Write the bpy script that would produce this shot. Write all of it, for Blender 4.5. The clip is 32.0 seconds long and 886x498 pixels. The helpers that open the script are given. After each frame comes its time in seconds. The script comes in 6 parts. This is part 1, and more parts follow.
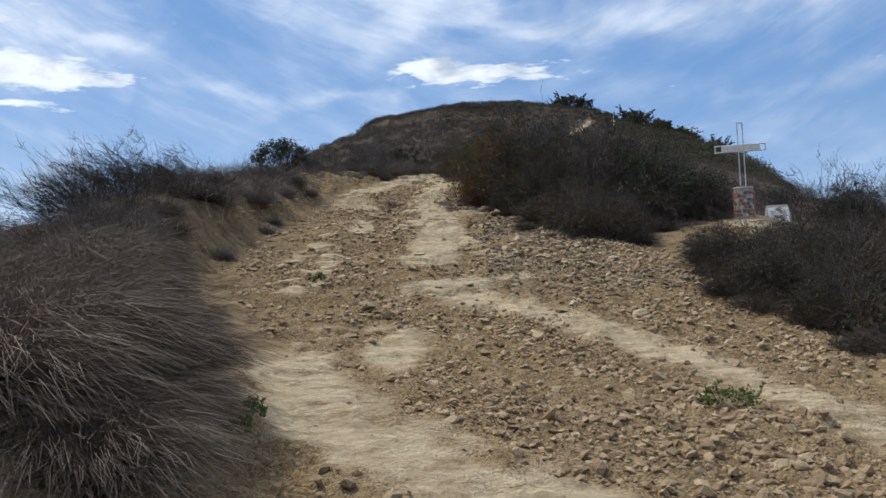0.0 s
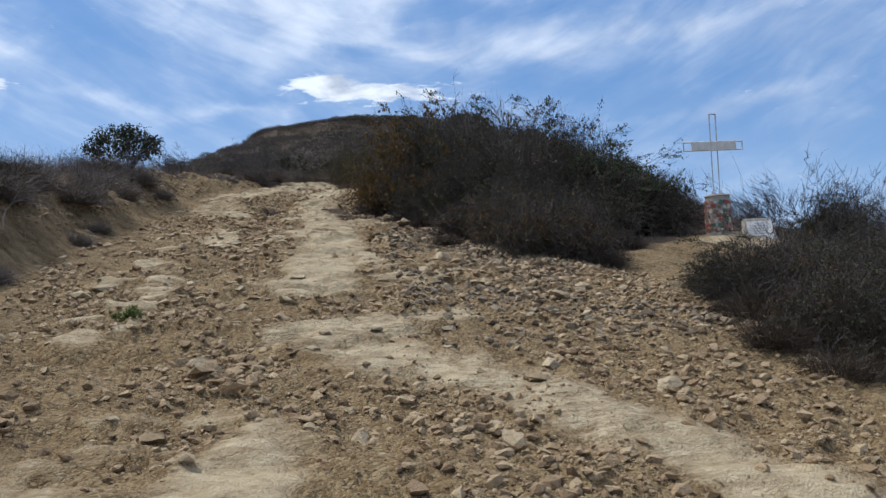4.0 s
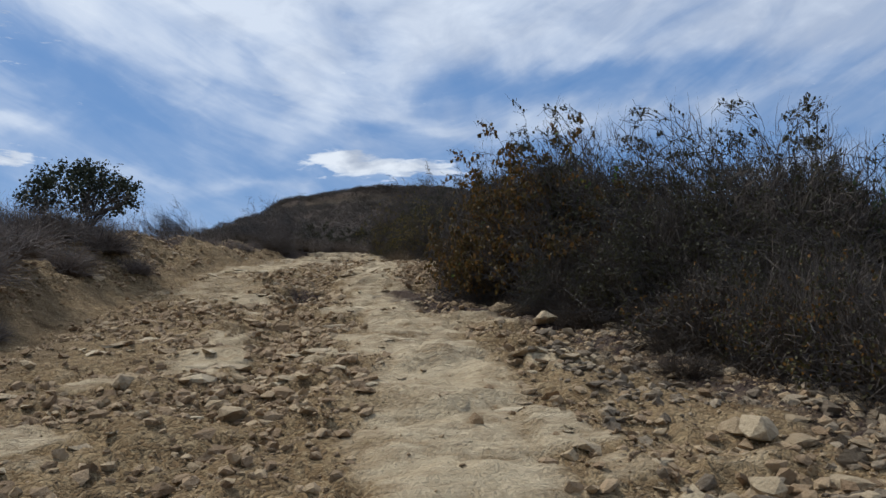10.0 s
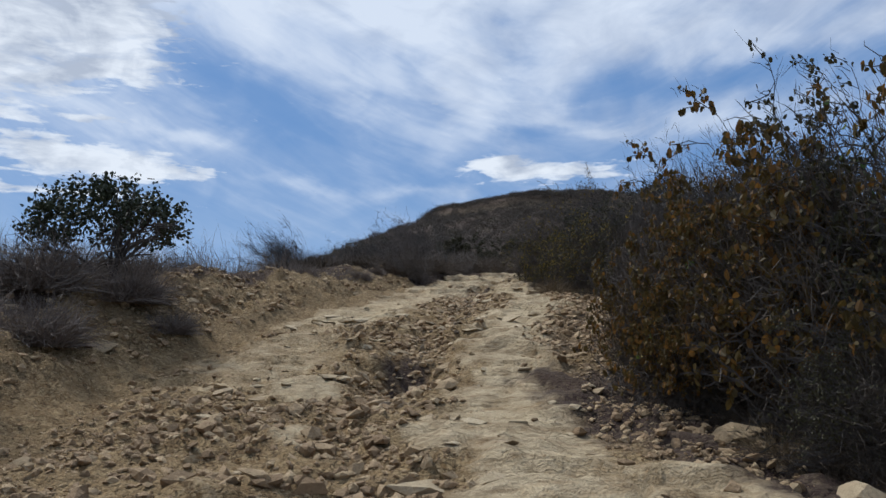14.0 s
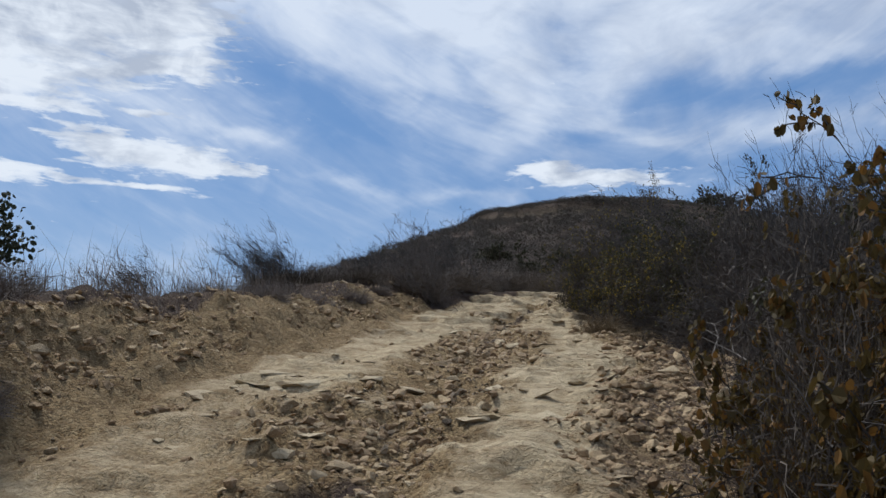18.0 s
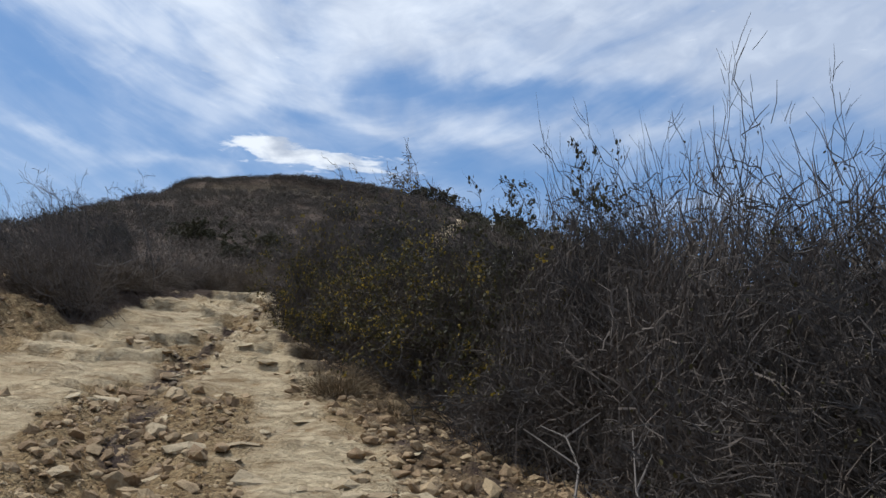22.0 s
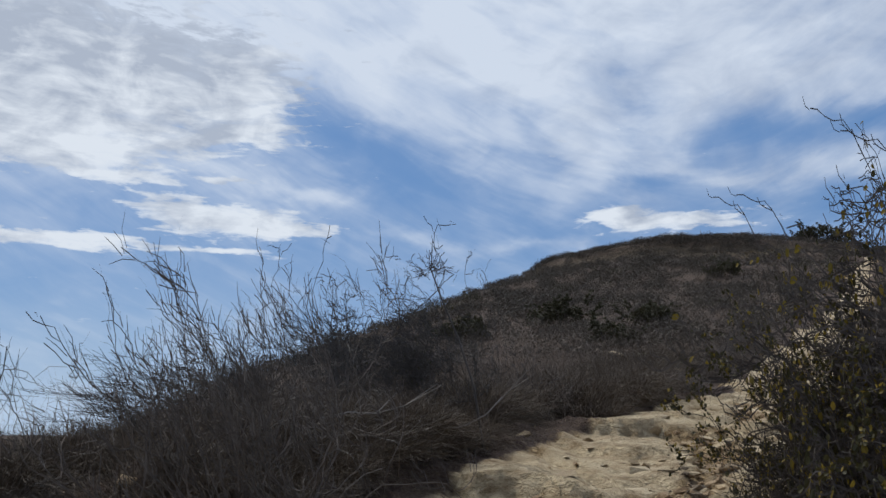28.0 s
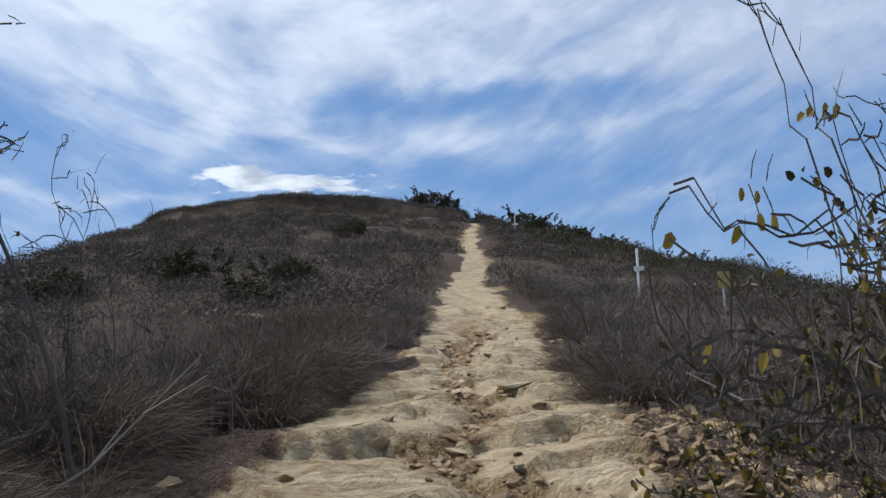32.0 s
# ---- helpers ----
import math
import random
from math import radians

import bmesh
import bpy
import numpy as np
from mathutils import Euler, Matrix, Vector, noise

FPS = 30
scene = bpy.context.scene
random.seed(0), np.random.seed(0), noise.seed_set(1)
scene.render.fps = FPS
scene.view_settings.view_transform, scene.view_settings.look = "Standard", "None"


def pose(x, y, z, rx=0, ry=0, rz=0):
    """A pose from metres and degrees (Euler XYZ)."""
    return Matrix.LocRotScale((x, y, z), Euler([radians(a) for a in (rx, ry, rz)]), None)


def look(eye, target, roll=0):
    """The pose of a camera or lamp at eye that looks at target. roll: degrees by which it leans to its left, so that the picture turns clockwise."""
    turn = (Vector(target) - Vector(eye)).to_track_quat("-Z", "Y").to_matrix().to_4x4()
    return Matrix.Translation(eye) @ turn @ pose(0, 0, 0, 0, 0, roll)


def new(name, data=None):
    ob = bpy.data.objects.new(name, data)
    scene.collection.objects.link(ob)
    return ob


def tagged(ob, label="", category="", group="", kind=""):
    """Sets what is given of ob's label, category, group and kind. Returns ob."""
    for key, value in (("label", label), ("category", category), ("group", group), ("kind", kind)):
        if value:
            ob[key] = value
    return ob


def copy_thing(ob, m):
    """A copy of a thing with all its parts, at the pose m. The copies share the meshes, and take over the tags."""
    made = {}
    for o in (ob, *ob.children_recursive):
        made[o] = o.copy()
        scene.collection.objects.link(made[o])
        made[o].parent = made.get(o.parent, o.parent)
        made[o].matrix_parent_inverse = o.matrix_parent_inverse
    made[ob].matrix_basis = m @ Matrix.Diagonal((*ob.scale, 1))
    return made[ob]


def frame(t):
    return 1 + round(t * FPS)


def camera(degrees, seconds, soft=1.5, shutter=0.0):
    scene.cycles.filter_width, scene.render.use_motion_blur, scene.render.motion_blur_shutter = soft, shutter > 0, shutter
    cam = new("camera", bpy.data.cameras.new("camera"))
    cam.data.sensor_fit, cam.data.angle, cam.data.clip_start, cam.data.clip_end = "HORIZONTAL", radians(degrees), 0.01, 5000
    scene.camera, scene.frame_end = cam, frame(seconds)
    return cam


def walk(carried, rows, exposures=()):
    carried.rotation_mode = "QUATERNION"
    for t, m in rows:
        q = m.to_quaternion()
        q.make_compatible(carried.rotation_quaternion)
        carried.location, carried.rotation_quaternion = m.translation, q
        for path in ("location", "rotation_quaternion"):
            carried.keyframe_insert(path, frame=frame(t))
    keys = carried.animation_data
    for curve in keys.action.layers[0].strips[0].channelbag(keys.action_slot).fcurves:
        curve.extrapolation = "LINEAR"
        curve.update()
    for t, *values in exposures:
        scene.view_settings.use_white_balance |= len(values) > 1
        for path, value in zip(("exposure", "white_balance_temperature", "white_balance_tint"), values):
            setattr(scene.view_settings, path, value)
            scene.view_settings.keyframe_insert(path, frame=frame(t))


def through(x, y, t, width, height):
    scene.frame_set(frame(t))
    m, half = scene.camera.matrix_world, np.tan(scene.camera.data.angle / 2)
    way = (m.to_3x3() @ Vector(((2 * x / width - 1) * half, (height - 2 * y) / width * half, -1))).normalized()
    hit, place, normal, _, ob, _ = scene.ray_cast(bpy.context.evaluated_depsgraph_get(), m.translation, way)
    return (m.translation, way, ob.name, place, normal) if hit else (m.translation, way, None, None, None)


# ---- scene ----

cam = camera(57.8, 32.0, soft=1.5)
PATH = [
    (0, (0.000, 0.000, 3.216), (-0.055, 1.998, 3.291), -2.19),
    (0.5, (-0.086, 0.655, 3.272), (-0.082, 2.653, 3.367), -2.63),
    (1, (-0.262, 1.264, 3.301), (-0.164, 3.261, 3.309), -2.25),
    (1.5, (-0.310, 1.828, 3.300), (-0.123, 3.819, 3.304), -3.75),
    (2, (-0.408, 2.456, 3.290), (-0.297, 4.453, 3.299), -3.99),
    (2.5, (-0.372, 3.073, 3.368), (-0.163, 5.061, 3.340), -3.71),
    (3, (-0.205, 3.734, 3.419), (0.078, 5.713, 3.407), -4.26),
    (3.5, (-0.178, 4.360, 3.427), (0.064, 6.343, 3.506), -1.24),
    (4, (-0.134, 4.918, 3.439), (0.083, 6.903, 3.551), -1.89),
    (4.5, (-0.238, 5.548, 3.462), (-0.189, 7.543, 3.589), -1.98),
    (6.5, (-0.902, 8.044, 3.799), (-0.967, 10.029, 4.038), -0.20),
    (7, (-1.014, 8.706, 3.891), (-1.112, 10.678, 4.213), -1.18),
    (7.5, (-1.108, 9.347, 3.977), (-1.191, 11.324, 4.267), -0.81),
    (8, (-1.033, 10.052, 4.012), (-0.987, 12.031, 4.303), -1.38),
    (8.5, (-1.165, 10.614, 4.110), (-1.145, 12.584, 4.456), -0.98),
    (9, (-1.226, 11.125, 4.248), (-1.092, 13.104, 4.499), -0.94),
    (9.5, (-1.136, 11.661, 4.331), (-0.923, 13.637, 4.556), -1.85),
    (10, (-1.081, 12.142, 4.383), (-0.901, 14.112, 4.678), -1.49),
    (10.5, (-0.983, 12.691, 4.545), (-0.811, 14.660, 4.851), -0.58),
    (11, (-0.775, 13.282, 4.642), (-0.595, 15.255, 4.910), -1.93),
    (11.5, (-0.724, 13.788, 4.715), (-0.642, 15.770, 4.974), -1.19),
    (12, (-0.696, 14.347, 4.904), (-0.624, 16.329, 5.167), -0.82),
    (12.5, (-0.674, 14.972, 5.036), (-0.686, 16.951, 5.324), -1.26),
    (13, (-0.800, 15.512, 5.099), (-1.081, 17.465, 5.422), -0.50),
    (13.5, (-0.871, 16.073, 5.343), (-1.189, 18.026, 5.635), 1.08),
    (14, (-0.791, 16.641, 5.535), (-1.003, 18.605, 5.848), -0.41),
    (14.5, (-0.798, 17.168, 5.555), (-1.043, 19.114, 5.946), 0.93),
    (16.5, (-0.613, 18.810, 6.036), (-0.872, 20.759, 6.400), 2.59),
    (17, (-0.650, 19.414, 6.212), (-0.940, 21.361, 6.569), 1.92),
    (17.5, (-0.763, 20.033, 6.299), (-1.200, 21.953, 6.649), 2.97),
    (18, (-0.758, 20.574, 6.404), (-1.086, 22.521, 6.722), 2.02),
    (18.5, (-0.890, 21.198, 6.547), (-1.267, 23.134, 6.883), 2.19),
    (19, (-1.054, 21.775, 6.708), (-1.389, 23.720, 7.032), 2.70),
    (19.5, (-1.061, 22.425, 6.819), (-1.125, 24.392, 7.173), -0.33),
    (20, (-1.194, 22.927, 6.878), (-1.200, 24.887, 7.274), -0.15),
    (20.5, (-1.252, 23.568, 6.991), (-1.091, 25.528, 7.353), 1.95),
    (21, (-1.142, 24.221, 7.116), (-0.824, 26.172, 7.421), 0.89),
    (21.5, (-1.101, 24.811, 7.248), (-0.805, 26.767, 7.544), 2.23),
    (22, (-0.981, 25.228, 7.435), (-0.596, 27.167, 7.738), 3.66),
    (22.5, (-0.870, 25.741, 7.571), (-0.402, 27.656, 7.909), 3.30),
    (23, (-0.926, 26.323, 7.663), (-0.495, 28.256, 7.943), 4.33),
    (23.5, (-0.928, 26.941, 7.774), (-0.764, 28.919, 8.016), 2.71),
    (24, (-1.006, 27.513, 7.854), (-1.113, 29.492, 8.120), -0.19),
    (24.5, (-1.060, 28.074, 7.912), (-1.343, 30.029, 8.227), -1.37),
    (25, (-1.026, 28.641, 8.067), (-1.397, 30.576, 8.413), -1.43),
    (25.5, (-1.042, 29.186, 8.189), (-1.392, 31.124, 8.534), 0.50),
    (27.5, (-1.358, 31.999, 8.567), (-1.691, 33.918, 9.020), -0.28),
    (28, (-1.582, 32.556, 8.617), (-2.079, 34.442, 9.059), 0.53),
    (28.5, (-1.690, 32.964, 8.644), (-2.141, 34.866, 9.067), 0.72),
    (29, (-1.768, 33.460, 8.712), (-2.097, 35.391, 9.116), 0.76),
    (29.5, (-1.869, 34.004, 8.795), (-2.025, 35.970, 9.125), 2.85),
    (30, (-1.875, 34.531, 8.822), (-1.833, 36.512, 9.093), 1.41),
    (30.5, (-2.057, 34.954, 8.865), (-1.947, 36.938, 9.097), -0.94),
    (31, (-2.286, 35.400, 8.953), (-2.016, 37.371, 9.155), -1.47),
    (31.5, (-2.379, 35.852, 9.018), (-1.953, 37.791, 9.255), -3.01),
    (32, (-2.389, 36.302, 9.053), (-1.958, 38.228, 9.381), -2.55),
]
walk(cam, [(t, look(eye, target, roll)) for t, eye, target, roll in PATH],
     [(0, 0.2, 6100, 9), (2.5, 0.3, 6100, 9), (4.5, 0.12, 5900, 9), (7, -0.1, 6000, 9), (9, -0.16, 6000, 9), (10, -0.08, 6050, 9), (11.7, 0.0, 6050, 9), (13, -0.12, 6000, 9), (14, -0.06, 6000, 9), (17, 0.0, 6050, 9), (19, -0.16, 6000, 9), (20, -0.12, 6050, 9), (21, 0.06, 6150, 9),
      (22, 0.1, 6150, 9), (23, 0.02, 6150, 9), (24, 0.1, 6050, 9), (25, -0.24, 6000, 9), (28, -0.18, 6100, 9), (29, -0.18, 6100, 9), (30, 0.1, 6050, 9), (31, 0.16, 6100, 9), (32, 0.1, 6000, 9)])

# ------------------------------------------------------------------ light
SUN_AZ, SUN_EL = -52.0, 56.0          # degrees to the right of straight ahead, and above the horizon
sun_dir = Vector((math.sin(radians(SUN_AZ)) * math.cos(radians(SUN_EL)),
                  math.cos(radians(SUN_AZ)) * math.cos(radians(SUN_EL)), math.sin(radians(SUN_EL))))
sun = new("sun", bpy.data.lights.new("sun", "SUN"))
sun.data.energy, sun.data.angle, sun.data.color = 3.0, radians(4), (1.0, 0.95, 0.87)
sun.matrix_world = look(sun_dir * 300, (0, 0, 0))

world = bpy.data.worlds.new("sky")
scene.world = world
world.use_nodes = True


class Nodes:
    """A short way to write node trees."""

    def __init__(self, tree):
        self.t = tree
        tree.nodes.clear()

    def add(self, kind, ins=None, **props):
        n = self.t.nodes.new(kind)
        if "operation" in props:
            n.operation = props["operation"]
        if "data_type" in props:
            n.data_type = props["data_type"]
        if "blend_type" in props:
            n.blend_type = props["blend_type"]
        if "attribute_name" in props:
            n.attribute_name = props["attribute_name"]
        for k, v in (ins or {}).items():
            sock = n.inputs[k]
            if isinstance(v, bpy.types.NodeSocket):
                self.t.links.new(v, sock)
            else:
                sock.default_value = v
        return n

    def math(self, op, a, b=0.0, clamp=False):
        n = self.add("ShaderNodeMath", {0: a, 1: b}, operation=op)
        n.use_clamp = clamp
        return n.outputs[0]

    def vec(self, op, a, b):
        return self.add("ShaderNodeVectorMath", {0: a, 1: b}, operation=op).outputs[0]

    def ramp(self, fac, stops):
        n = self.add("ShaderNodeValToRGB", {0: fac})
        e = n.color_ramp.elements
        while len(e) < len(stops):
            e.new(0.5)
        for el, (p, c) in zip(e, stops):
            el.position, el.color = p, (c if len(c) == 4 else (*c, 1)) if isinstance(c, tuple) else (c, c, c, 1)
        return n.outputs[0]

    def noise(self, vec, scale, detail=4.0, rough=0.55, distort=0.0):
        return self.add("ShaderNodeTexNoise", {"Vector": vec, "Scale": scale, "Detail": detail, "Roughness": rough, "Distortion": distort})

    def mix(self, fac, a, b, blend="MIX"):
        n = self.add("ShaderNodeMix", data_type="RGBA", blend_type=blend)
        for sock, v in ((n.inputs[0], fac), (n.inputs[6], a), (n.inputs[7], b)):
            if isinstance(v, bpy.types.NodeSocket):
                self.t.links.new(v, sock)
            else:
                sock.default_value = v if not isinstance(v, tuple) else (*v, 1)[:4]
        return n.outputs[2]


def build_sky():
    n = Nodes(world.node_tree)
    way = n.add("ShaderNodeTexCoord").outputs["Generated"]
    sky = n.add("ShaderNodeTexSky")
    sky.sky_type, sky.sun_disc = "NISHITA", False
    sky.sun_elevation, sky.sun_rotation = radians(SUN_EL), radians(SUN_AZ)
    sky.air_density, sky.dust_density, sky.ozone_density = 1.0, 0.6, 2.5
    x, y, z = n.add("ShaderNodeSeparateXYZ", {0: way}).outputs
    up = n.math("MAXIMUM", z, 0.0)
    az = n.math("MULTIPLY", n.math("ARCTAN2", x, y), 57.3)
    el = n.math("MULTIPLY", n.math("ARCSINE", up), 57.3)

    def bank_of_cloud(a, e, a0, e0, wa, we, amount, tilt=0.0):
        """A soft thickening (or, below nought, a gap) of the cloud round one bearing and height."""
        da, de = n.math("SUBTRACT", a, a0), n.math("SUBTRACT", e, e0)
        if tilt:
            c, s = math.cos(radians(tilt)), math.sin(radians(tilt))
            da, de = (n.math("ADD", n.math("MULTIPLY", da, c), n.math("MULTIPLY", de, s)),
                      n.math("SUBTRACT", n.math("MULTIPLY", de, c), n.math("MULTIPLY", da, s)))
        p, q = n.math("POWER", n.math("DIVIDE", da, wa), 2.0), n.math("POWER", n.math("DIVIDE", de, we), 2.0)
        return n.math("MULTIPLY", n.math("EXPONENT", n.math("MULTIPLY", n.math("ADD", p, q), -1.0)), amount)

    def plane(across, along_el, scale_a, scale_e):
        return n.add("ShaderNodeCombineXYZ", {0: n.math("MULTIPLY", across, scale_a), 1: n.math("MULTIPLY", along_el, scale_e)}).outputs[0]

    flat = plane(az, el, 0.1, 0.16)
    layered = plane(az, el, 0.075, 0.3)

    def ragged(vec, scale, wide, tall, detail, rough=0.55):
        """Bearing and height, shifted to and fro so that the clouds' edges are torn."""
        r, g, _ = n.add("ShaderNodeSeparateColor", {0: n.noise(vec, scale, detail, rough).outputs["Color"]}).outputs
        return (n.math("ADD", az, n.math("MULTIPLY", n.math("SUBTRACT", r, 0.5), wide)),
                n.math("ADD", el, n.math("MULTIPLY", n.math("SUBTRACT", g, 0.5), tall)))

    # the high cloud is combed into fibres that fan out from a point low over the hill
    side = n.math("SUBTRACT", az, 3.0)
    bow = n.math("SQRT", n.math("ADD", n.math("MULTIPLY", side, side), 40.0))
    across = n.math("SUBTRACT", el, n.math("MULTIPLY", bow, 0.46))
    swept, soft_el = ragged(flat, 0.9, 7.0, 3.0, 3, 0.5)
    across = n.math("ADD", across, n.math("MULTIPLY", n.math("SUBTRACT", soft_el, el), 0.6))
    streaks = n.noise(plane(swept, across, 0.085, 0.27), 1.0, 5, 0.55, 0.6).outputs[0]
    fibres = n.noise(plane(swept, across, 0.2, 0.85), 1.0, 5, 0.55, 0.6).outputs[0]
    wisps = n.noise(flat, 1.5, 5, 0.5, 0.8).outputs[0]
    puffs = n.noise(layered, 5.0, 7, 0.6, 0.3).outputs[0]
    bias = n.ramp(n.math("MULTIPLY", el, 1 / 90), [(0.10, 0.0), (0.15, 0.06), (0.185, 0.26), (0.215, 0.42), (0.25, 0.66), (0.29, 0.9), (1.0, 0.85)])
    wa_, we_ = ragged(flat, 1.6, 7.0, 3.0, 5)
    for spec in ((-21.5, 19.8, 7.0, 2.4, -0.72, -24), (-13, 16.6, 6, 1.1, -0.3, -22), (-8.0, 21.5, 2.6, 1.2, -0.3, -35), (-3.8, 18.8, 2.6, 2.0, 0.34), (-9.5, 24.5, 5, 1.5, 0.25, -30),
                 (17, 19.8, 8.0, 1.15, -0.72, -3), (25.3, 20.2, 3, 1.2, -0.4), (6.5, 19.6, 4, 0.7, -0.36), (-0.3, 16.9, 2.2, 0.7, -0.3), (5, 17.2, 4.5, 0.7, 0.38, -14), (13.5, 17.1, 5, 0.8, 0.3), (21, 17.4, 4, 0.7, 0.22),
                 (14, 14.2, 9, 1.2, -0.25), (34, 21.5, 8, 3.0, 0.45), (6, 23.0, 9, 1.8, 0.3), (27, 12.1, 4.5, 0.6, 0.42, 10), (21, 11.7, 3, 0.4, 0.2),
                 (-16, 13.4, 3.2, 0.45, 0.42, -7), (-8, 13.2, 4.5, 0.4, 0.34, 3), (-25.5, 16.5, 3.4, 0.55, 0.4, -8), (-36, 17.6, 9, 0.9, 0.25)):
        bias = n.math("ADD", bias, bank_of_cloud(wa_, we_, *spec))
    dens = n.math("ADD", n.math("ADD", bias, n.math("MULTIPLY", n.math("SUBTRACT", streaks, 0.5), 0.85)),
                  n.math("ADD", n.math("MULTIPLY", n.math("SUBTRACT", fibres, 0.5), 0.6), n.math("MULTIPLY", n.math("SUBTRACT", wisps, 0.5), 0.95)))
    veil = n.math("MULTIPLY", n.ramp(n.math("MULTIPLY", n.math("ADD", dens, 0.7), 0.5), [(0.0, 0.02), (0.22, 0.07), (0.36, 0.17), (0.5, 0.39), (0.65, 0.74), (0.83, 1.0)]), 0.96)
    heap = n.math("MULTIPLY", n.math("SUBTRACT", puffs, 0.5), 2.1)
    ha, he = ragged(layered, 3.0, 7.0, 1.9, 7)
    for spec in ((-30.5, 14.1, 5.0, 1.05, 1.3), (-34, 14.9, 3.0, 0.5, 0.6), (-26, 13.6, 3.4, 0.6, 0.75), (-41, 11.9, 8.0, 0.5, 1.25), (-29.7, 12.0, 3.0, 0.25, 0.85), (-24, 13.9, 1.2, 0.3, 0.5), (1.8, 14.3, 5.0, 0.62, 1.1), (-2.0, 15.0, 1.9, 0.6, 1.0),
                 (-43, 22.8, 13.5, 4.4, 1.6), (-44, 18.0, 8, 1.5, 0.9), (-31, 19.9, 3.6, 0.55, 0.9, 10), (-29.5, 23.5, 3.4, 3.2, 0.6), (-38, 16.4, 5, 0.45, 0.7), (-31.5, 17.0, 1.6, 0.25, 0.6)):
        heap = n.math("ADD", heap, bank_of_cloud(ha, he, *spec))
    heaps = n.ramp(heap, [(0.36, 0.0), (0.62, 0.75), (1.0, 1.0)])
    shade = n.noise(flat, 2.2, 5, 0.55, 0.5).outputs[0]
    cloud = n.mix(n.ramp(n.math("SUBTRACT", n.math("ADD", n.math("MULTIPLY", shade, 0.5), n.math("MULTIPLY", streaks, 0.3)), n.math("MULTIPLY", az, 0.0055)), [(0.2, 0.0), (0.46, 1.0)]), (4.7, 5.35, 6.6), (7.6, 8.1, 8.9))
    billow = n.mix(n.ramp(n.math("SUBTRACT", n.math("ADD", shade, n.math("MULTIPLY", puffs, 0.35)), n.math("MULTIPLY", el, 0.0145)), [(0.28, 0.0), (0.52, 1.0)]), (4.9, 5.35, 6.2), (8.5, 8.8, 9.2))
    haze = n.math("POWER", n.math("SUBTRACT", 1.0, up, clamp=True), 13.0)
    blue = n.mix(0.7, sky.outputs[0], (1.0, 2.5, 5.35))
    blue = n.mix(n.math("MULTIPLY", haze, 0.85), blue, (5.6, 7.0, 8.6))
    col = n.mix(veil, blue, cloud)
    col = n.mix(heaps, col, billow)
    bg = n.add("ShaderNodeBackground", {0: col, 1: 0.1})
    n.t.links.new(bg.outputs[0], n.add("ShaderNodeOutputWorld").inputs[0])


build_sky()


# ------------------------------------------------------------------ materials
def material(name):
    m = bpy.data.materials.new(name)
    m.use_nodes = True
    n = Nodes(m.node_tree)
    bsdf = n.add("ShaderNodeBsdfPrincipled")
    n.t.links.new(bsdf.outputs[0], n.add("ShaderNodeOutputMaterial").inputs[0])
    return m, n, bsdf


def bump(n, bsdf, height, strength, distance):
    b = n.add("ShaderNodeBump", {"Height": height, "Strength": strength, "Distance": distance})
    n.t.links.new(b.outputs[0], bsdf.inputs["Normal"])


